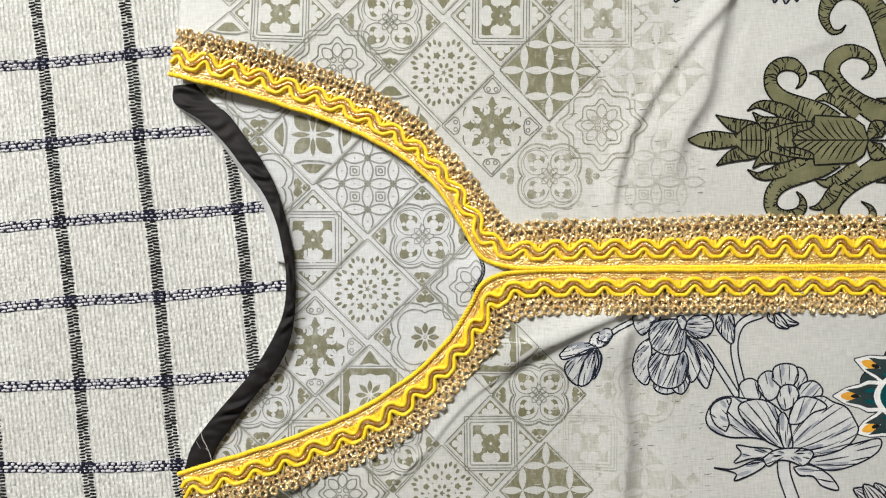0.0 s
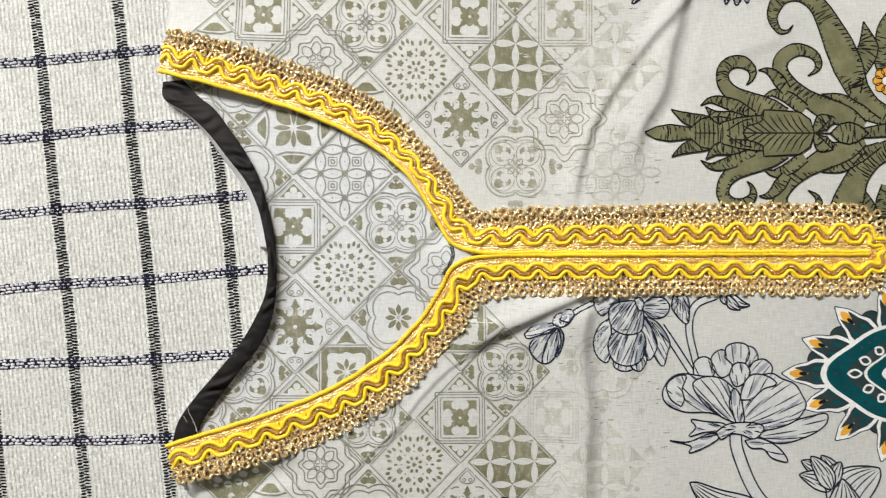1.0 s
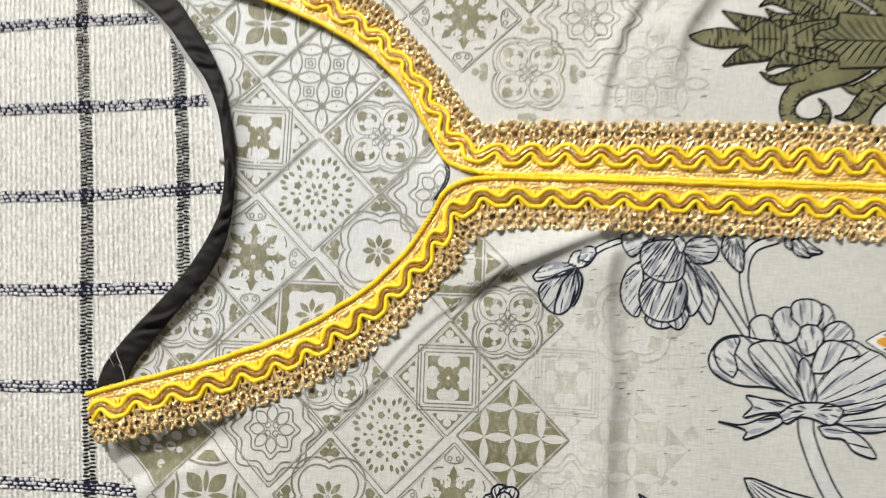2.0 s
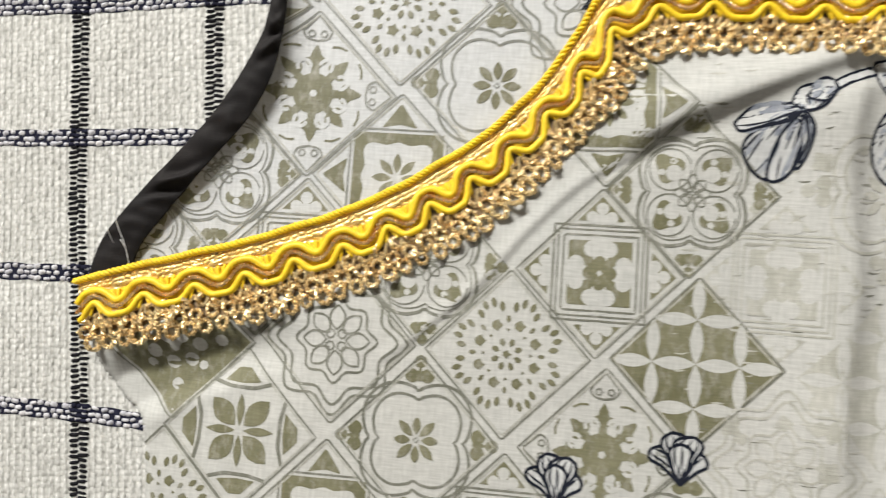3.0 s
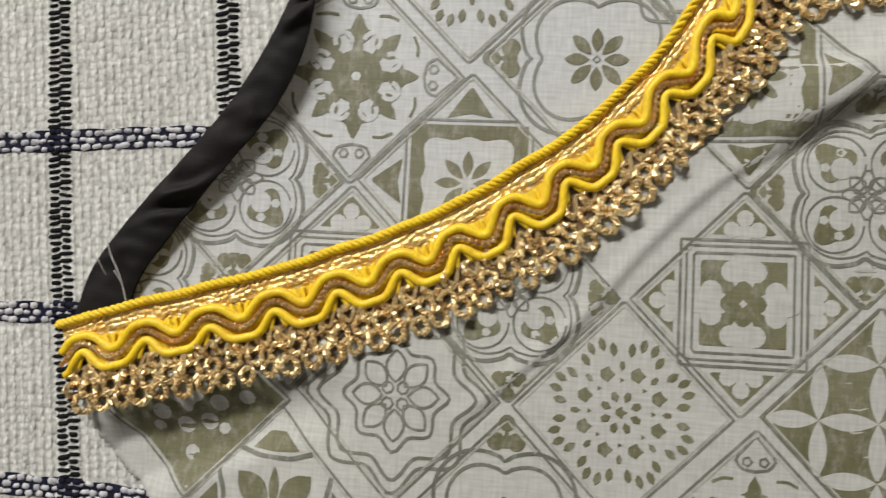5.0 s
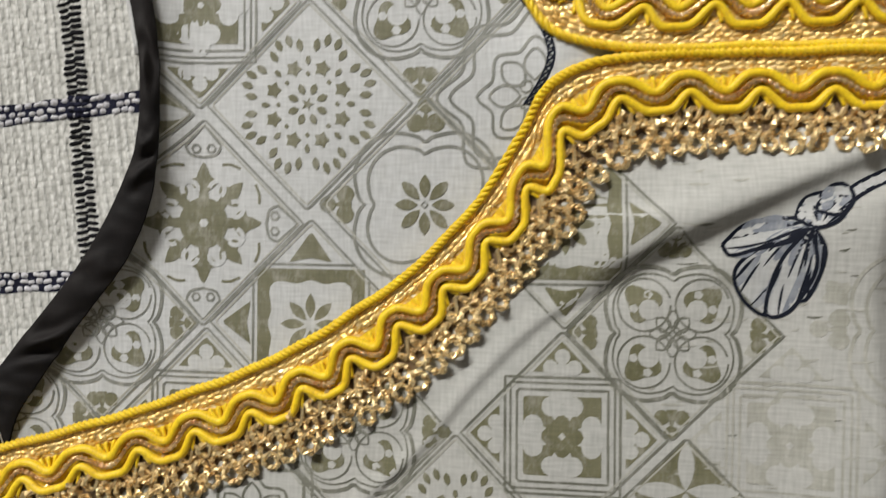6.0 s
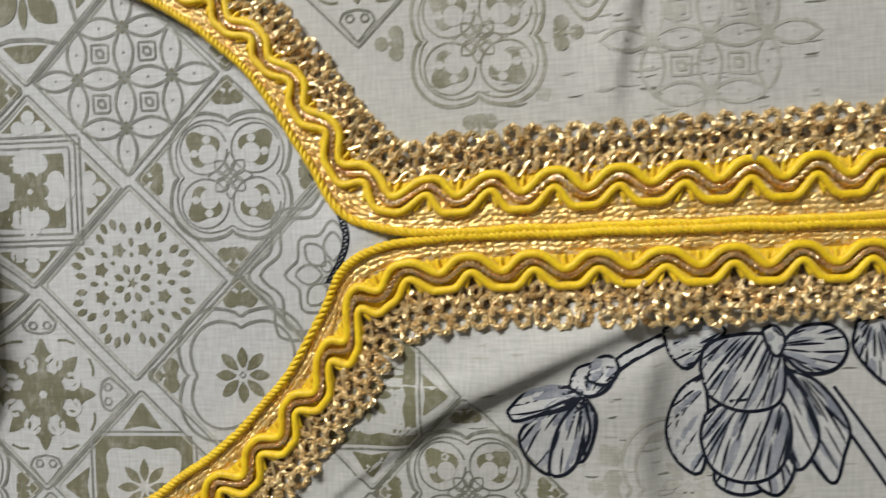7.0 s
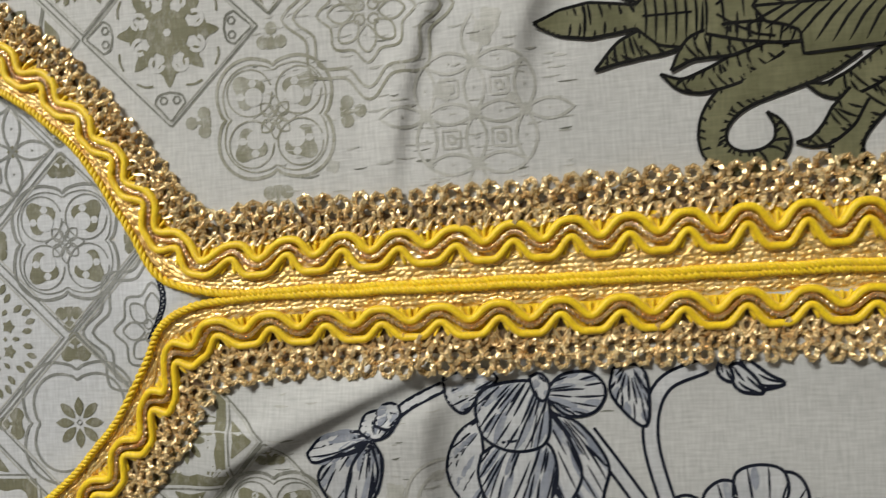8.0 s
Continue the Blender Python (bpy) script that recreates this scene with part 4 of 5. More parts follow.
def tile(kind, x, y, half, panel, faded=False, turn=0.0):
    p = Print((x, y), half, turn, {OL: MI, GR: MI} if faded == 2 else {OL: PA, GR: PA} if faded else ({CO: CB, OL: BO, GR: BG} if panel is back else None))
    kind(p)
    if not faded:
        edges(p)
    if panel is front:
        p.lay("tile_motif", front, front_high, "washed-out tile motif" if faded else "", hole=neck_hole)
    else:
        p.lay("tile_motif", back, back_high, area=back_area)


def build_tiles():
    h = (95, 95)
    for kind, x, y in ((rosette, 650, 512), (petal_tile, 650, 325), (ring_tile, 842, 508), (square_tile, 553, 425), (clover, 747, 418),
                       (cross8, 557, 614), (eight_petal, 752, 597), (leaf_tile, 553, 238), (frame_tile, 654, 700), (clover, 462, 702), (star_tile, 458, 520),
                       (eight_petal, 458, 332), (square_tile, 560, 795), (clover, 370, 790), (eight_petal, 458, 150), (clover, 747, 235),
                       (clover, 466, 885), (ring_tile, 650, 140), (clover, 365, 240)):
        tile(kind, x, y, h, back)
    for kind, x, y in ((rosette, 785, 130), (star_tile, 972, 126), (ring_tile, 597, 114), (leaf_tile, 408, 112), (clover, 690, 40), (square_tile, 886, 30),
                       (square_tile, 497, 26), (cross8, 870, 224), (frame_tile, 785, -62), (eight_petal, 597, -74), (ring_tile, 408, -76),
                       (clover, 972, -62), (petal_tile, 690, -150), (cross8, 497, -165), (leaf_tile, 690, 222), (star_tile, 880, -158)):
        tile(kind, x, y, (94, 95), front, turn=0.01)
    for kind, x, y in ((clover, 972, 312), (ring_tile, 1064, 222), (square_tile, 1066, 34), (star_tile, 1160, 128), (petal_tile, 1160, 322),
                       (clover, 1160, -62), (leaf_tile, 1064, -150)):
        tile(kind, x, y, (94, 95), front, 2 if x < 1070 and y > 0 else 1)
    for kind, x, y in ((rosette, 782, 872), (square_tile, 868, 784), (clover, 953, 698), (star_tile, 966, 866), (ring_tile, 607, 872), (eight_petal, 697, 966),
                       (cross8, 882, 962), (leaf_tile, 512, 974), (clover, 695, 786), (dot_tile, 436, 884), (frame_tile, 607, 1058),
                       (rosette, 430, 1062), (square_tile, 788, 1055), (clover, 520, 1150), (frame_tile, 868, 612), (ring_tile, 697, 1150),
                       (petal_tile, 518, 790), (cross8, 607, 1240), (square_tile, 780, 1240), (eight_petal, 966, 1050), (clover, 882, 1150)):
        tile(kind, x, y, (87, 90), front, turn=-0.01)
    for kind, x, y in ((square_tile, 1042, 782), (ring_tile, 1052, 960), (star_tile, 1140, 870), (eight_petal, 1136, 690), (petal_tile, 1140, 1050)):
        tile(kind, x, y, (87, 90), front, 1)
    p = Print()
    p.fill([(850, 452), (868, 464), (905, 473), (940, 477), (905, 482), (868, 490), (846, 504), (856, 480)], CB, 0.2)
    p.lay("neck_facing", back, back_high, "plain pale facing at the end of the neck", area=back_area)
    p = Print()
    line = spaced(spline([(826, 420), (842, 440), (854, 462), (857, 480), (850, 498), (838, 516)], 6), 3.0)
    p.stroke(line, 2.2, FL, 0.24)
    p.stroke(line - (5.0, 0.0), 1.5, FL, 0.24)
    for k, (a, b) in enumerate(zip(line[:-1], line[1:])):
        p.stroke([a - (0.0 if k % 2 else 5.5, 0.0), b - (5.5 if k % 2 else 0.0, 0.0)], 1.7, FL, 0.26)
    p.lay("facing_edge", back, back_high, "dark overlocked edge", area=back_area)
    p = Print()
    p.stroke(spline([(752, 642), (728, 664), (700, 683)], 6), 4.5, FL, 0.24)
    p.lay("facing_edge", back, back_high, "dark overlocked edge", area=back_area)
    r = np.random.RandomState(12)
    p = Print()
    for lo, hi, n in (((950, -40), (1240, 385), 330), ((930, 560), (1260, 1060), 300)):
        for _ in range(n):
            x, y, ln = r.uniform(lo[0], hi[0]), r.uniform(lo[1], hi[1]), r.uniform(5, 19)
            p.stroke([(x, y), (x + ln / 2, y + r.uniform(-1, 1)), (x + ln, y - 1 + r.uniform(-1, 1))], r.uniform(0.8, 2.0), GR if r.rand() < 0.15 else PA, 0.12, taper=True)
    for lo, hi, n in (((1000, 0), (1230, 380), 26), ((1000, 640), (1230, 1000), 34)):
        for _ in range(n):
            x, y, w = r.uniform(lo[0], hi[0]), r.uniform(lo[1], hi[1]), r.uniform(5, 11)
            p.fill(polar(lambda a: w * (1 + 0.25 * math.cos(4 * a + x)), 14) + (x, y), PA, 0.08)
    tagged(p.lay("print_streak", front, front_high, "broken streaks of the worn print", hole=neck_hole), kind="stuff")


build_tiles()


# ---- flowers drawn in line ----
def petal(p, base, tip, width, bend=0.0, veins=5, ink=FF, line=FL, weight=3.3, blunt=False):
    """A drawn petal: pale ground, dark outline and veins from both ends; each lies over the one before."""
    p.level += 0.03
    b, t = np.array(base, float), np.array(tip, float)
    n = 15
    s = np.linspace(0, 1, n)
    d = t - b
    length = np.hypot(*d)
    nrm = np.array([-d[1], d[0]]) / length
    mid = b + np.outer(s, d) + np.outer(np.sin(np.pi * s) * bend * length, nrm)
    w = width / 2 * np.sin(np.pi * s**0.8) ** 0.7 * (1 + 0.05 * np.sin(9 * s + base[0]))
    if blunt:
        width *= 1.25 if ink in (GR, PA) else 1.0
        w = width / 2 * (np.sin(np.pi * np.clip(0.5 * s**1.1, 0, 0.5)) ** 0.8) * np.sqrt(np.clip(1 - s**7, 0, 1))
        w *= 1 + 0.1 * np.sin(14 * s + base[0]) * s
        mid = mid + np.outer(0.04 * length * s**6 * np.sin(base[1] + width), nrm)
    left, right = mid + nrm * w[:, None], mid - nrm * w[:, None]
    p.fill(np.vstack([left, right[1:-1][::-1]]), ink, 0.10)
    for side in (left, right):
        p.stroke(side, weight, line, 0.12)
    veins = max(3, veins - 3) if blunt else veins
    for k in range(veins):
        f = (k + 1) / (veins + 1) * 2 - 1
        lo, hi = (0.04, 0.42 + 0.18 * ((k * 7) % 3) / 2) if k % 2 else (0.45 - 0.12 * ((k * 5) % 3) / 2, 0.94)
        q = np.linspace(lo, hi, 7)
        c = np.c_[np.interp(q, s, mid[:, 0]), np.interp(q, s, mid[:, 1])]
        ww = np.interp(q, s, w)
        p.stroke(c + nrm * (f * ww * 0.9)[:, None], weight * 0.8, line, 0.12, taper=True)


def lobe(p, pts, focus, veins=6, seed=0, weight=3.0, dense=1.0):
    """A drawn petal of free outline: pale ground, brushed washes, dark edge, and vein strokes that run towards its root."""
    p.level += 0.03
    r = np.random.RandomState(seed + int(pts[0][0]))
    ring = spaced(spline(list(pts) + [pts[0]], 8), 3.0)
    root = np.array(focus, float)
    p.fill(ring[:-1], FF, 0.10)
    far = np.hypot(*(ring - root).T)
    rim = np.flatnonzero(far > np.quantile(far, 0.35))
    centre = ring.mean(0)
    for n, ink, wide, lift in ((int((3 + veins) * dense**2), WA, 7.5, 0.112), (int(veins * 2.7 * dense), FL, weight * 0.8, 0.12)):
        for k in range(n):
            e = ring[rim[int((k + 0.5 + r.uniform(-0.3, 0.3)) / n * len(rim)) % len(rim)]]
            lo, hi = (0.02, r.uniform(0.28, 0.6)) if k % 2 else (r.uniform(0.3, 0.55), 0.93)
            q = np.linspace(lo, hi, 9)[:, None]
            to = root + 0.2 * (e - centre)
            way = e + (to - e) * q
            across = np.array([-(to - e)[1], (to - e)[0]])
            turn = np.sign(across @ (centre - 0.5 * (e + to))) or 1.0
            way = way - across * (turn * r.uniform(-0.04, 0.16) * q * (1 - q) * 2)
            ok = inside(way[:, 0], way[:, 1], ring[:-1])
            if ok.sum() > 3:
                p.stroke(way[ok], wide * r.uniform(0.7, 1.15), ink, lift, taper=True)
    p.stroke(ring, weight, FL, 0.125)


def drawn(name, label, stems, lobes, dense=1.0):
    p = Print()
    for pts, w in stems:
        stem(p, pts, w)
    for k, (pts, focus, veins) in enumerate(lobes):
        lobe(p, pts, focus, veins, k, dense=dense)
    p.lay(name, front, front_high, label, hole=neck_hole)


def stem(p, pts, width):
    c = spaced(spline(pts, 8), 6)
    t = np.gradient(c, axis=0)
    t /= np.linalg.norm(t, axis=1)[:, None]
    n = np.c_[-t[:, 1], t[:, 0]] * width / 2
    p.fill(np.vstack([c + n, (c - n)[::-1]]), FF, 0.09)
    p.stroke(c + n, 2.9, FL, 0.12)
    p.stroke(c - n, 2.9, FL, 0.12)


def flower(name, label, stems, petals):
    p = Print()
    for pts, w in stems:
        stem(p, pts, w)
    for base, tip, w, bend, veins, *blunt in petals:
        petal(p, base, tip, w, bend, veins, blunt=bool(blunt))
    p.lay(name, front, front_high, label, hole=neck_hole)


def build_flowers():
    drawn("bud_print", "small drawn flower bud in blue-black line", [([(1070, 594), (1090, 580), (1118, 568)], 8)],
          [([(1046, 612), (1016, 628), (998, 646), (1004, 668), (1024, 681), (1036, 650)], (1052, 604), 7),
           ([(1052, 612), (1061, 630), (1056, 656), (1046, 670), (1040, 640)], (1052, 604), 5),
           ([(1050, 612), (1030, 640), (1022, 679), (1037, 679), (1050, 660), (1056, 640)], (1052, 600), 7),
           ([(988, 627), (1004, 611), (1030, 606), (1050, 608), (1040, 622), (1012, 630), (994, 635)], (1054, 608), 6),
           ([(1040, 606), (1046, 591), (1062, 586), (1076, 591), (1070, 606), (1054, 613)], (1056, 612), 3),
           ([(1054, 600), (1062, 583), (1074, 580), (1080, 590), (1070, 603)], (1056, 606), 2)])
    crown, heel = (1212, 545), (1212, 580)
    drawn("lily_print", "drawn open lily with veined petals",
          [([(1246, 612), (1272, 650), (1306, 702)], 12), ([(1350, 556), (1312, 574), (1300, 620), (1316, 692)], 13)],
          [([(1118, 560), (1150, 553), (1168, 562), (1152, 576), (1136, 593), (1122, 580)], (1170, 560), 6),
           ([(1212, 593), (1240, 606), (1262, 640), (1258, 664), (1249, 688), (1228, 660), (1214, 625)], (1204, 578), 9),
           ([(1206, 582), (1222, 604), (1238, 642), (1234, 664), (1220, 676), (1208, 640)], (1200, 580), 7),
           ([(1150, 596), (1128, 613), (1118, 643), (1127, 670), (1146, 680), (1152, 640)], (1176, 586), 6),
           ([(1158, 668), (1157, 688), (1176, 697), (1196, 690), (1192, 668)], (1186, 640), 5),
           ([(1190, 668), (1189, 688), (1206, 697), (1219, 676), (1212, 660)], (1196, 640), 5),
           ([(1150, 630), (1168, 620), (1208, 620), (1217, 650), (1205, 679), (1180, 687), (1155, 676), (1146, 650)], heel, 13),
           ([(1146, 592), (1152, 573), (1180, 565), (1205, 568), (1213, 590), (1208, 621), (1180, 628), (1154, 616)], crown, 13),
           ([(1208, 578), (1224, 561), (1250, 559), (1263, 575), (1253, 594), (1228, 597)], (1204, 576), 7),
           ([(1196, 562), (1206, 558), (1214, 570), (1208, 584), (1200, 576)], (1202, 560), 1),
           ([(1270, 556), (1268, 581), (1296, 609), (1300, 572), (1292, 554)], (1284, 556), 6)])
    heart = (1392, 800)
    drawn("peony_print", "large drawn peony with folded petals", [([(1388, 812), (1392, 850), (1424, 925), (1474, 980)], 22)],
          [([(1425, 818), (1470, 800), (1530, 782), (1560, 778), (1556, 800), (1520, 822), (1470, 834)], (1420, 822), 9),
           ([(1308, 704), (1310, 680), (1328, 670), (1344, 680), (1347, 704), (1330, 714)], (1350, 740), 4),
           ([(1344, 692), (1343, 670), (1360, 657), (1378, 667), (1381, 696), (1362, 710)], (1372, 740), 5),
           ([(1402, 676), (1408, 652), (1424, 655), (1431, 676), (1416, 692)], (1400, 710), 3),
           ([(1368, 672), (1371, 651), (1391, 644), (1411, 650), (1413, 674), (1392, 690)], (1392, 720), 6),
           ([(1404, 704), (1420, 682), (1442, 675), (1458, 690), (1451, 708), (1424, 720)], (1398, 730), 6),
           ([(1376, 706), (1386, 684), (1408, 684), (1416, 704), (1402, 722), (1386, 726)], (1396, 740), 5),
           ([(1400, 746), (1424, 712), (1456, 702), (1476, 712), (1500, 722), (1514, 744), (1520, 764), (1498, 792), (1450, 808), (1406, 802)], heart, 15),
           ([(1396, 752), (1402, 724), (1420, 704), (1448, 707), (1466, 722), (1440, 732), (1418, 750)], (1394, 790), 7),
           ([(1390, 792), (1340, 776), (1292, 774), (1258, 760), (1248, 738), (1262, 712), (1285, 702), (1320, 706), (1352, 712), (1382, 742)], heart, 11),
           ([(1284, 764), (1264, 750), (1256, 724), (1272, 708), (1294, 706), (1286, 730), (1290, 750)], (1300, 752), 3),
           ([(1392, 797), (1358, 782), (1326, 757), (1306, 722), (1330, 708), (1362, 712), (1388, 735), (1398, 765)], heart, 12),
           ([(1390, 798), (1376, 760), (1384, 730), (1396, 744), (1404, 790)], heart, 5),
           ([(1354, 814), (1330, 812), (1298, 820), (1312, 803), (1302, 788), (1330, 792), (1368, 797)], (1362, 806), 7),
           ([(1262, 827), (1298, 830), (1338, 815), (1356, 823), (1328, 841), (1298, 851), (1302, 838)], (1352, 820), 4),
           ([(1405, 828), (1434, 824), (1468, 841), (1486, 868), (1456, 861), (1440, 844), (1416, 842)], (1404, 832), 5),
           ([(1350, 812), (1374, 797), (1416, 794), (1441, 803), (1424, 825), (1398, 817), (1378, 816), (1360, 826)], (1396, 806), 9)], 0.62)
    flower("leaf_print", "drawn spray of veined leaves",
           [([(1474, 980), (1530, 1030), (1600, 1100)], 20)],
           [((1450, 962), (1300, 906), 58, -0.12, 9), ((1440, 985), (1150, 936), 52, -0.2, 9), ((1590, 985), (1660, 880), 90, -0.2, 10), ((1560, 1000), (1590, 900), 70, 0.2, 9)])
    flower("tulip_print", "drawn half-open bud on a stem",
           [([(1560, 918), (1590, 936), (1640, 1000)], 10)],
           [((1570, 918), (1550, 856), 34, 0.15, 6), ((1570, 920), (1512, 866), 36, 0.12, 6), ((1568, 922), (1508, 892), 34, 0.1, 6), ((1572, 916), (1586, 868), 30, -0.1, 5),
            ((1570, 920), (1530, 858), 34, 0.05, 6)])
    for x, y in ((954, 958), (836, 990)):
        flower("ball_print", "small round drawn flower head", [],
               [((x + 4, y + 26), (x - 24, y - 8), 26, 0.15, 7, 1), ((x + 4, y + 26), (x + 26, y - 4), 26, -0.15, 7, 1), ((x + 4, y + 26), (x - 8, y - 24), 30, 0.08, 8, 1),
                ((x + 4, y + 26), (x + 14, y - 22), 30, -0.08, 8, 1), ((x + 4, y + 26), (x + 2, y - 14), 24, 0.0, 7, 1)])
    flower("hem_sprig_print", "drawn petal tips of a spray above the scroll", [],
           [((1392, -40), (1372, 4), 18, 0.1, 4), ((1398, -40), (1392, 6), 20, 0.0, 5), ((1404, -40), (1412, 2), 18, -0.1, 4), ((1236, -30), (1192, 5), 20, 0.1, 4)])
    flower("sprig_print", "drawn curled petals beside the trim", [],
           [((1380, 552), (1416, 574), 18, 0.2, 3), ((1372, 556), (1398, 582), 18, 0.1, 3), ((1364, 552), (1372, 572), 12, 0.1, 2)])


build_flowers()


# ---- moss-green scrollwork ----
def arm(p, pts, widths, hatch=7.5):
    """A scroll: a tapering band with dark outline and short cross strokes, over the one before."""
    p.level += 0.03
    c = spaced(spline(pts, 10), 4.5)
    s = np.linspace(0, 1, len(c))
    w = np.interp(s, np.linspace(0, 1, len(widths)), widths) * 0.5
    t = np.gradient(c, axis=0)
    t /= np.linalg.norm(t, axis=1)[:, None]
    n = np.c_[-t[:, 1], t[:, 0]]
    a, b = c + n * w[:, None], c - n * w[:, None]
    k = np.arange(len(c) - 1) * 2
    p.add(np.stack([a, b], 1).reshape(-1, 2), np.stack([k, k + 1, k + 3, k + 2], -1).tolist(), DA, 0.10)
    p.stroke(a, 3.0, DL, 0.12)
    p.stroke(b, 3.0, DL, 0.12)
    run_c = np.r_[0, np.cumsum(np.hypot(*np.diff(c, axis=0).T))]
    r = np.random.RandomState(int(abs(pts[0][0]) + abs(pts[-1][1])))
    for j, q in enumerate(np.arange(hatch, run_c[-1] - hatch / 2, hatch * 0.5)):
        i = int(np.searchsorted(run_c, q))
        if w[i] > 3.5:
            f0 = 1.0 if j % 2 else -1.0
            f1 = f0 * r.choice([0.55, 0.35, 0.1, -0.3, -0.8])
            lean = r.uniform(1.0, 6.0)
            p.stroke([c[i] + n[i] * w[i] * f0, c[i] + n[i] * w[i] * (f0 + f1) / 2 + t[i] * lean * 0.7, c[i] + n[i] * w[i] * f1 + t[i] * lean], r.uniform(2.2, 3.3), DL, 0.12,
                     taper=True)


def build_damask():
    axis = 248.0
    p = Print()
    for m in (1, -1):
        def g(*pts):
            return [(x, axis + m * (y - axis)) for x, y in pts]

        arm(p, g((1700, 8), (1672, 50), (1664, 110), (1672, 150)), [22, 26, 26, 14])
        arm(p, g((1616, 172), (1618, 130), (1640, 90), (1632, 36)), [18, 40, 38, 0])
        arm(p, g((1730, 232), (1664, 210), (1624, 172), (1600, 116), (1574, 56), (1546, 6), (1512, -16), (1476, -8), (1459, 26), (1470, 54), (1488, 55), (1499, 43)),
            [30, 36, 36, 42, 56, 54, 42, 32, 27, 25, 13, 0])
        arm(p, g((1662, 226), (1624, 206), (1586, 182), (1552, 174)), [10, 26, 20, 0])
        arm(p, g((1634, 232), (1600, 216), (1568, 205), (1524, 181), (1492, 156), (1474, 128), (1480, 104), (1505, 90), (1533, 96), (1546, 112), (1543, 128), (1526, 140)),
            [12, 34, 44, 38, 30, 28, 27, 27, 25, 19, 12, 0])
        arm(p, g((1520, 204), (1491, 182), (1463, 172), (1441, 180)), [22, 24, 18, 0])
        arm(p, g((1486, 168), (1464, 139), (1448, 129), (1433, 129)), [18, 24, 15, 0])
        arm(p, g((1481, 218), (1437, 196), (1393, 178), (1369, 156), (1365, 131), (1380, 115), (1404, 114), (1421, 128), (1420, 145), (1410, 157)),
            [36, 42, 36, 33, 27, 23, 23, 22, 14, 0])
        arm(p, g((1424, 214), (1377, 192), (1344, 185), (1323, 196)), [14, 26, 18, 0])
    arm(p, [(1740, axis - 8), (1680, axis - 6), (1630, axis)], [34, 26, 18], 12)
    arm(p, [(1215, axis), (1240, axis), (1275, axis), (1312, axis)], [0, 24, 32, 26, 18], 8)
    for m in (1, -1):
        arm(p, [(1352, axis - m * 16), (1318, axis - m * 22), (1292, axis - m * 30), (1267, axis - m * 45)], [24, 28, 20, 0])
    arm(p, [(1304, axis), (1340, axis), (1380, axis)], [20, 54, 60, 62, 56], 8)
    for m in (1, -1):
        arm(p, [(1412, axis - m * 22), (1380, axis - m * 27), (1352, axis - m * 32), (1332, axis - m * 50)], [18, 28, 22, 0])
        arm(p, [(1538, axis - m * 4), (1554, axis - m * 20), (1576, axis - m * 26)], [8, 34, 10], 6)
    arm(p, [(1362, axis), (1400, axis), (1458, axis)], [40, 58, 66, 66], 9)
    arm(p, [(1568, axis), (1602, axis), (1640, axis)], [0, 34, 42, 30, 0], 9)
    # the palmette in the middle: a lobed leaf with a midrib and slanted veins
    p.level += 0.03
    half = [(1402, 0), (1412, -14), (1428, -18), (1440, -24), (1442, -44), (1480, -42), (1510, -40), (1530, -26), (1538, 0)]
    leaf = np.array(half + [(x, -y) for x, y in half[-2:0:-1]], float) + (0, axis)
    p.fill(leaf, DA, 0.10)
    p.stroke(leaf, 3.0, DL, 0.12, closed=True)
    for m in (1, -1):
        for k in range(9):
            x = 1430 + 12.5 * k
            out = min(36.0, 16 + 4.5 * k)
            p.stroke([(x, axis), (x - 14, axis + m * out * 0.42), (x - 32 + k, axis + m * out)], 2.8, DL, 0.125, taper=True)
        p.stroke([(1372, axis + m * 4), (1386, axis + m * 14), (1404, axis + m * 24), (1420, axis + m * 27)], 2.4, DL, 0.125)
        p.stroke([(1540, axis), (1556, axis + m * 14), (1572, axis + m * 30)], 2.4, DL, 0.125)
    p.stroke([(1404, axis), (1570, axis)], 2.8, DL, 0.126)
    for k in range(7):
        x, y = 1312 + 8.5 * k, 21 + 5 * math.sin(k * 0.5)
        p.stroke([(x, axis - y), (x + 1.5, axis), (x, axis + y)], 2.6, DL, 0.122, taper=True)
    p.stroke([(1310, axis), (1352, axis)], 2.2, DL, 0.124)
    p.lay("damask_print", front, front_high, "moss-green scroll motif with black outlines", hole=neck_hole)
    p = Print()
    for k in range(8):
        a = k * math.pi / 4
        q = lens(1674 + 8 * math.cos(a), 149 + 8 * math.sin(a), 1674 + 27 * math.cos(a), 149 + 27 * math.sin(a), 19, 9)
        p.fill(q, OR, 0.24)
        p.stroke(q, 2.0, DL, 0.27, closed=True)
    p.fill(disc(1674, 149, 8, 12), WH, 0.28)
    p.lay("blossom_print", front, front_high, "small orange printed blossom", hole=neck_hole)


build_damask()


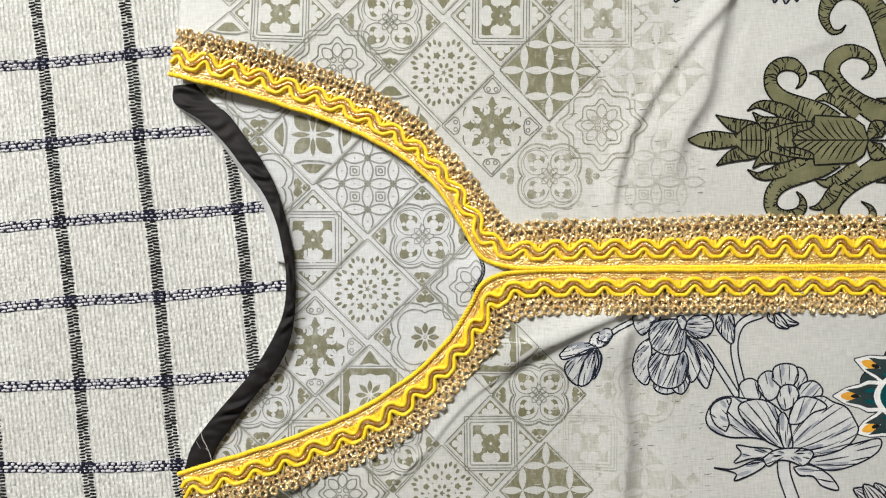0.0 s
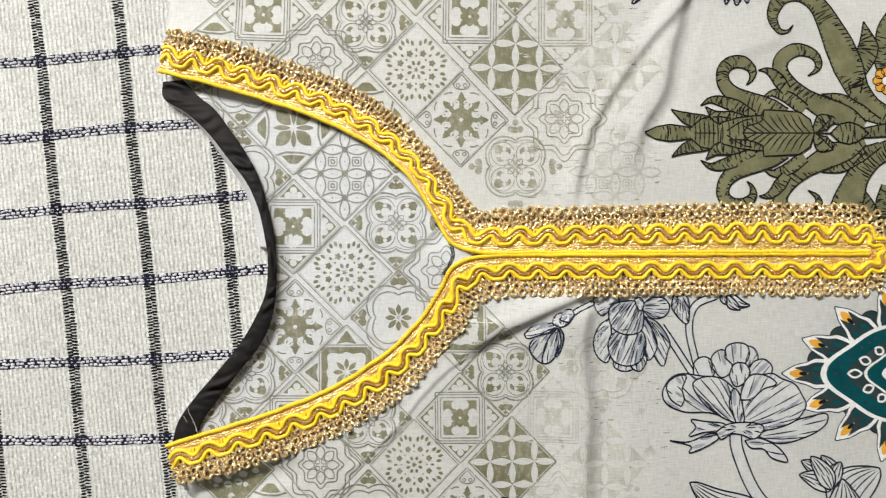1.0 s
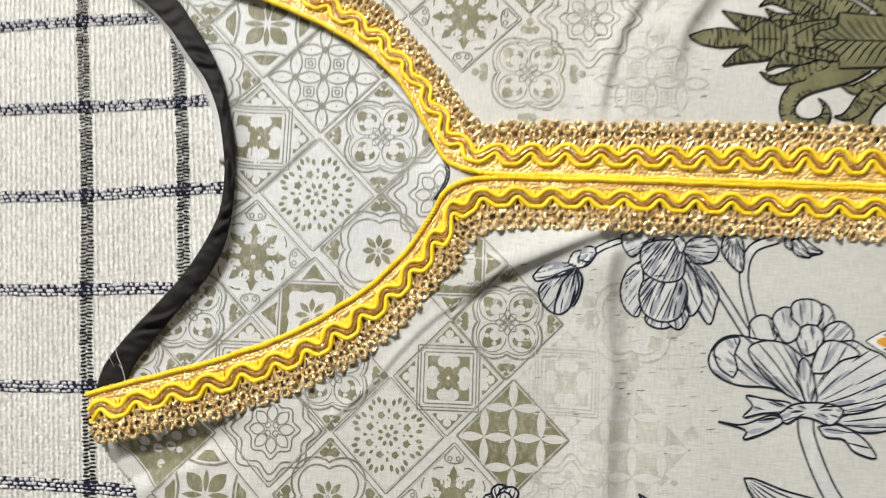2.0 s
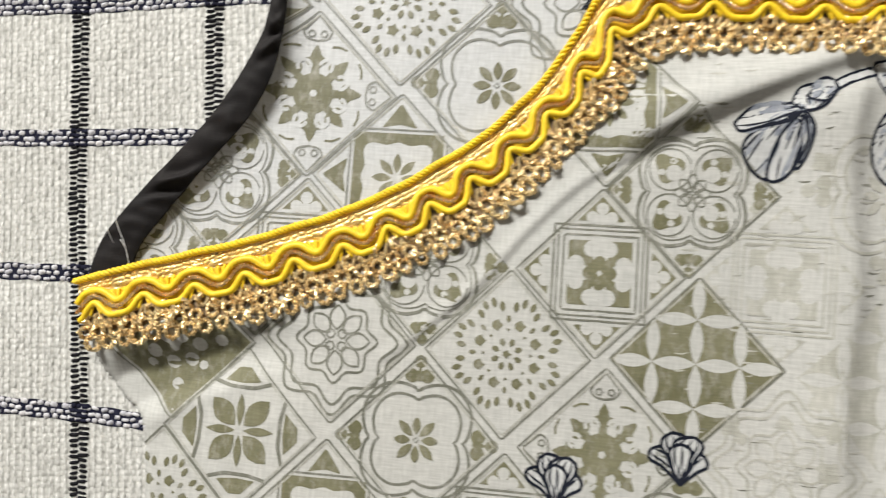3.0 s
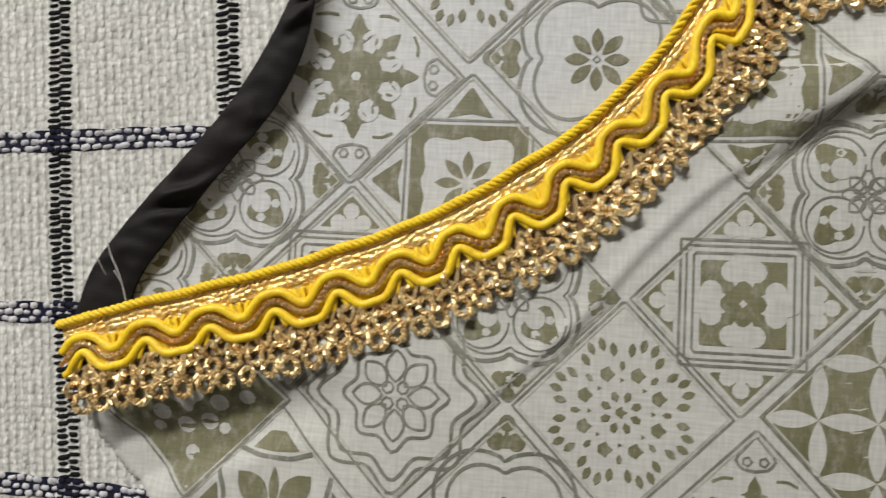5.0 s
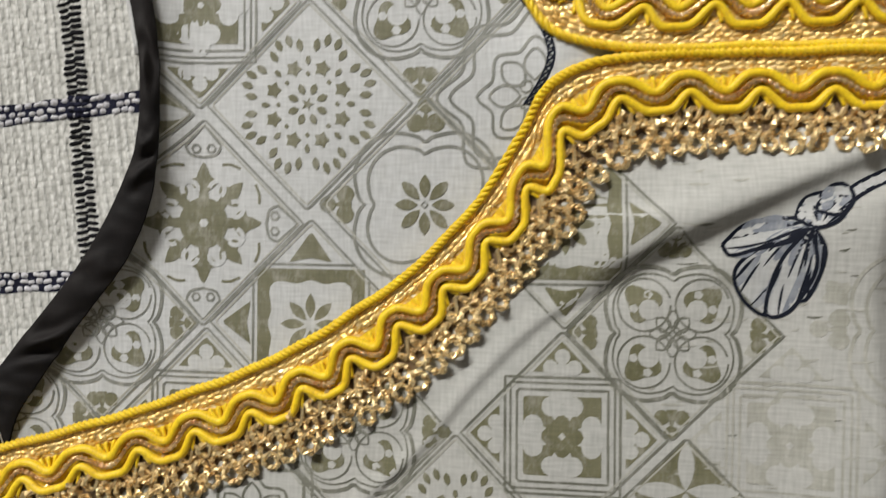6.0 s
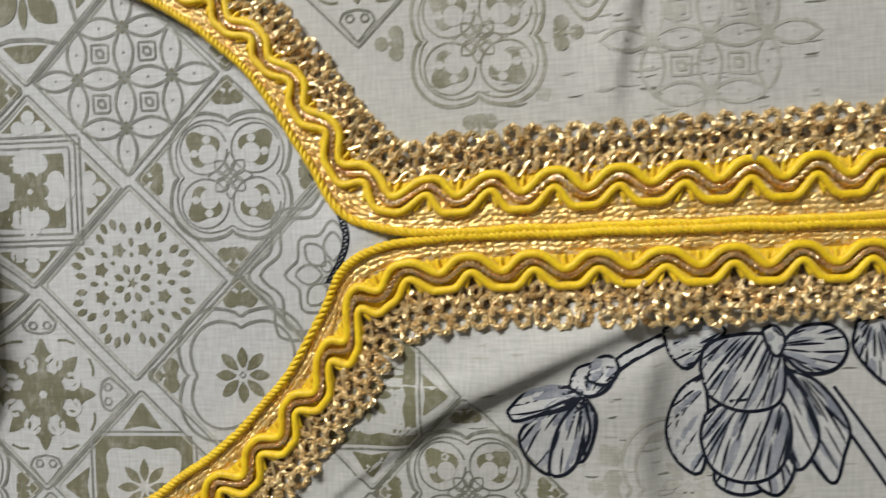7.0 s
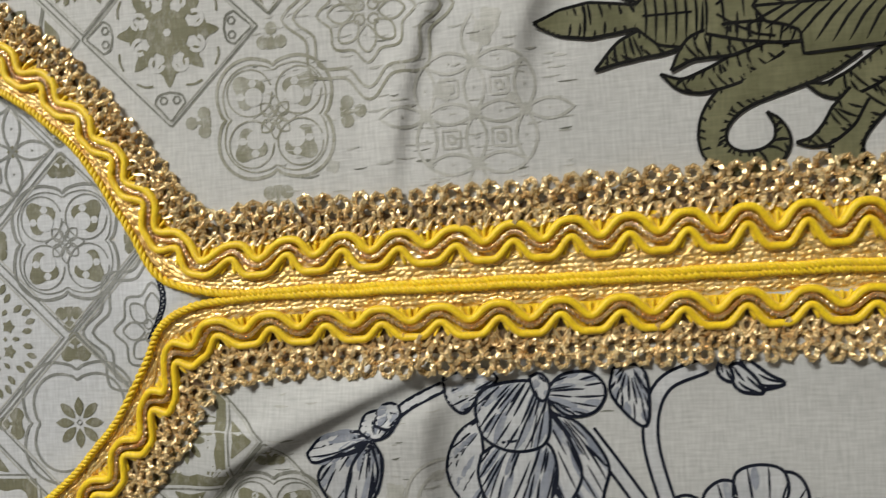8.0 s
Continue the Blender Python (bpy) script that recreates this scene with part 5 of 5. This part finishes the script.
# ---- teal medallion ----
def build_medallion():
    cx, cy = 1714.0, 702.0
    p = Print((cx, cy), (1, 1))

    def ogee(s, k=1.0):
        return polar(lambda a: s * (0.63 + 0.14 * abs(math.cos(a)) ** 2 + 0.23 * abs(math.cos(a)) ** 18) * k, 80) * (1, 0.92)

    rim = spaced(ogee(158.0), 2.0, True)
    n = 14
    d = np.r_[0, np.cumsum(np.hypot(*np.diff(rim, axis=0).T))]
    for k in range(n):
        q = d[-1] * k / n
        b = np.array([np.interp(q, d, rim[:, 0]), np.interp(q, d, rim[:, 1])])
        out = b / np.hypot(*b)
        side = np.array([-out[1], out[0]])
        p.fill(disc(*(b + out * 12 + side * 26), 20, 16), SL, 0.08)
        p.stroke(disc(*(b + out * 12 + side * 26), 20, 16), 2.0, DL, 0.12, closed=True)

        def drop_shape(g, tip, root=-24):
            prof = [(root, 20), (0, 27), (18, 28), (34, 20), (44, 18), (58, 14), (tip, 0)]
            pts = [b + out * r + side * w * g for r, w in prof]
            return np.vstack([pts, [b + out * r - side * w * g for r, w in prof[:-1]][::-1]])

        p.fill(drop_shape(1.0, 80), WH, 0.14)
        p.stroke(drop_shape(1.04, 82), 2.4, SL, 0.13, closed=True)
        p.fill(drop_shape(0.76, 30), SL, 0.18)
        p.fill(lens(*(b + out * 36), *(b + out * 68), 15, 9), OR, 0.22)
        p.fill(lens(*(b + out * 32), *(b + out * 50), 8, 7), DL, 0.25)
        for s in (-1, 1):
            p.fill(lens(*(b + out * 2 + side * 12 * s), *(b + out * 26 + side * 8 * s), 8, 6), TE, 0.22)
    for s, ink, lift in ((166, WH, 0.27), (155, TE, 0.30), (116, SL, 0.33), (84, WH, 0.36), (78, TE, 0.39), (50, WH, 0.42), (40, TE, 0.45), (26, WH, 0.48)):
        p.fill(ogee(s), ink, lift)
    for k in range(34):
        a = 2 * math.pi * k / 34
        e = ogee(137.0)[int(80 * k / 34) % 80]
        p.fill(disc(*e, 3.6, 8), SL, 0.34)
        e, i = ogee(114.0)[int(80 * k / 34) % 80], ogee(88.0)[int(80 * k / 34) % 80]
        if k % 2:
            p.stroke(lens(*e, *i, 15, 8), 4.0, WH, 0.40, closed=True)
    p.lay("medallion_print", front, front_high, "teal, white and orange printed medallion", hole=neck_hole)


build_medallion()
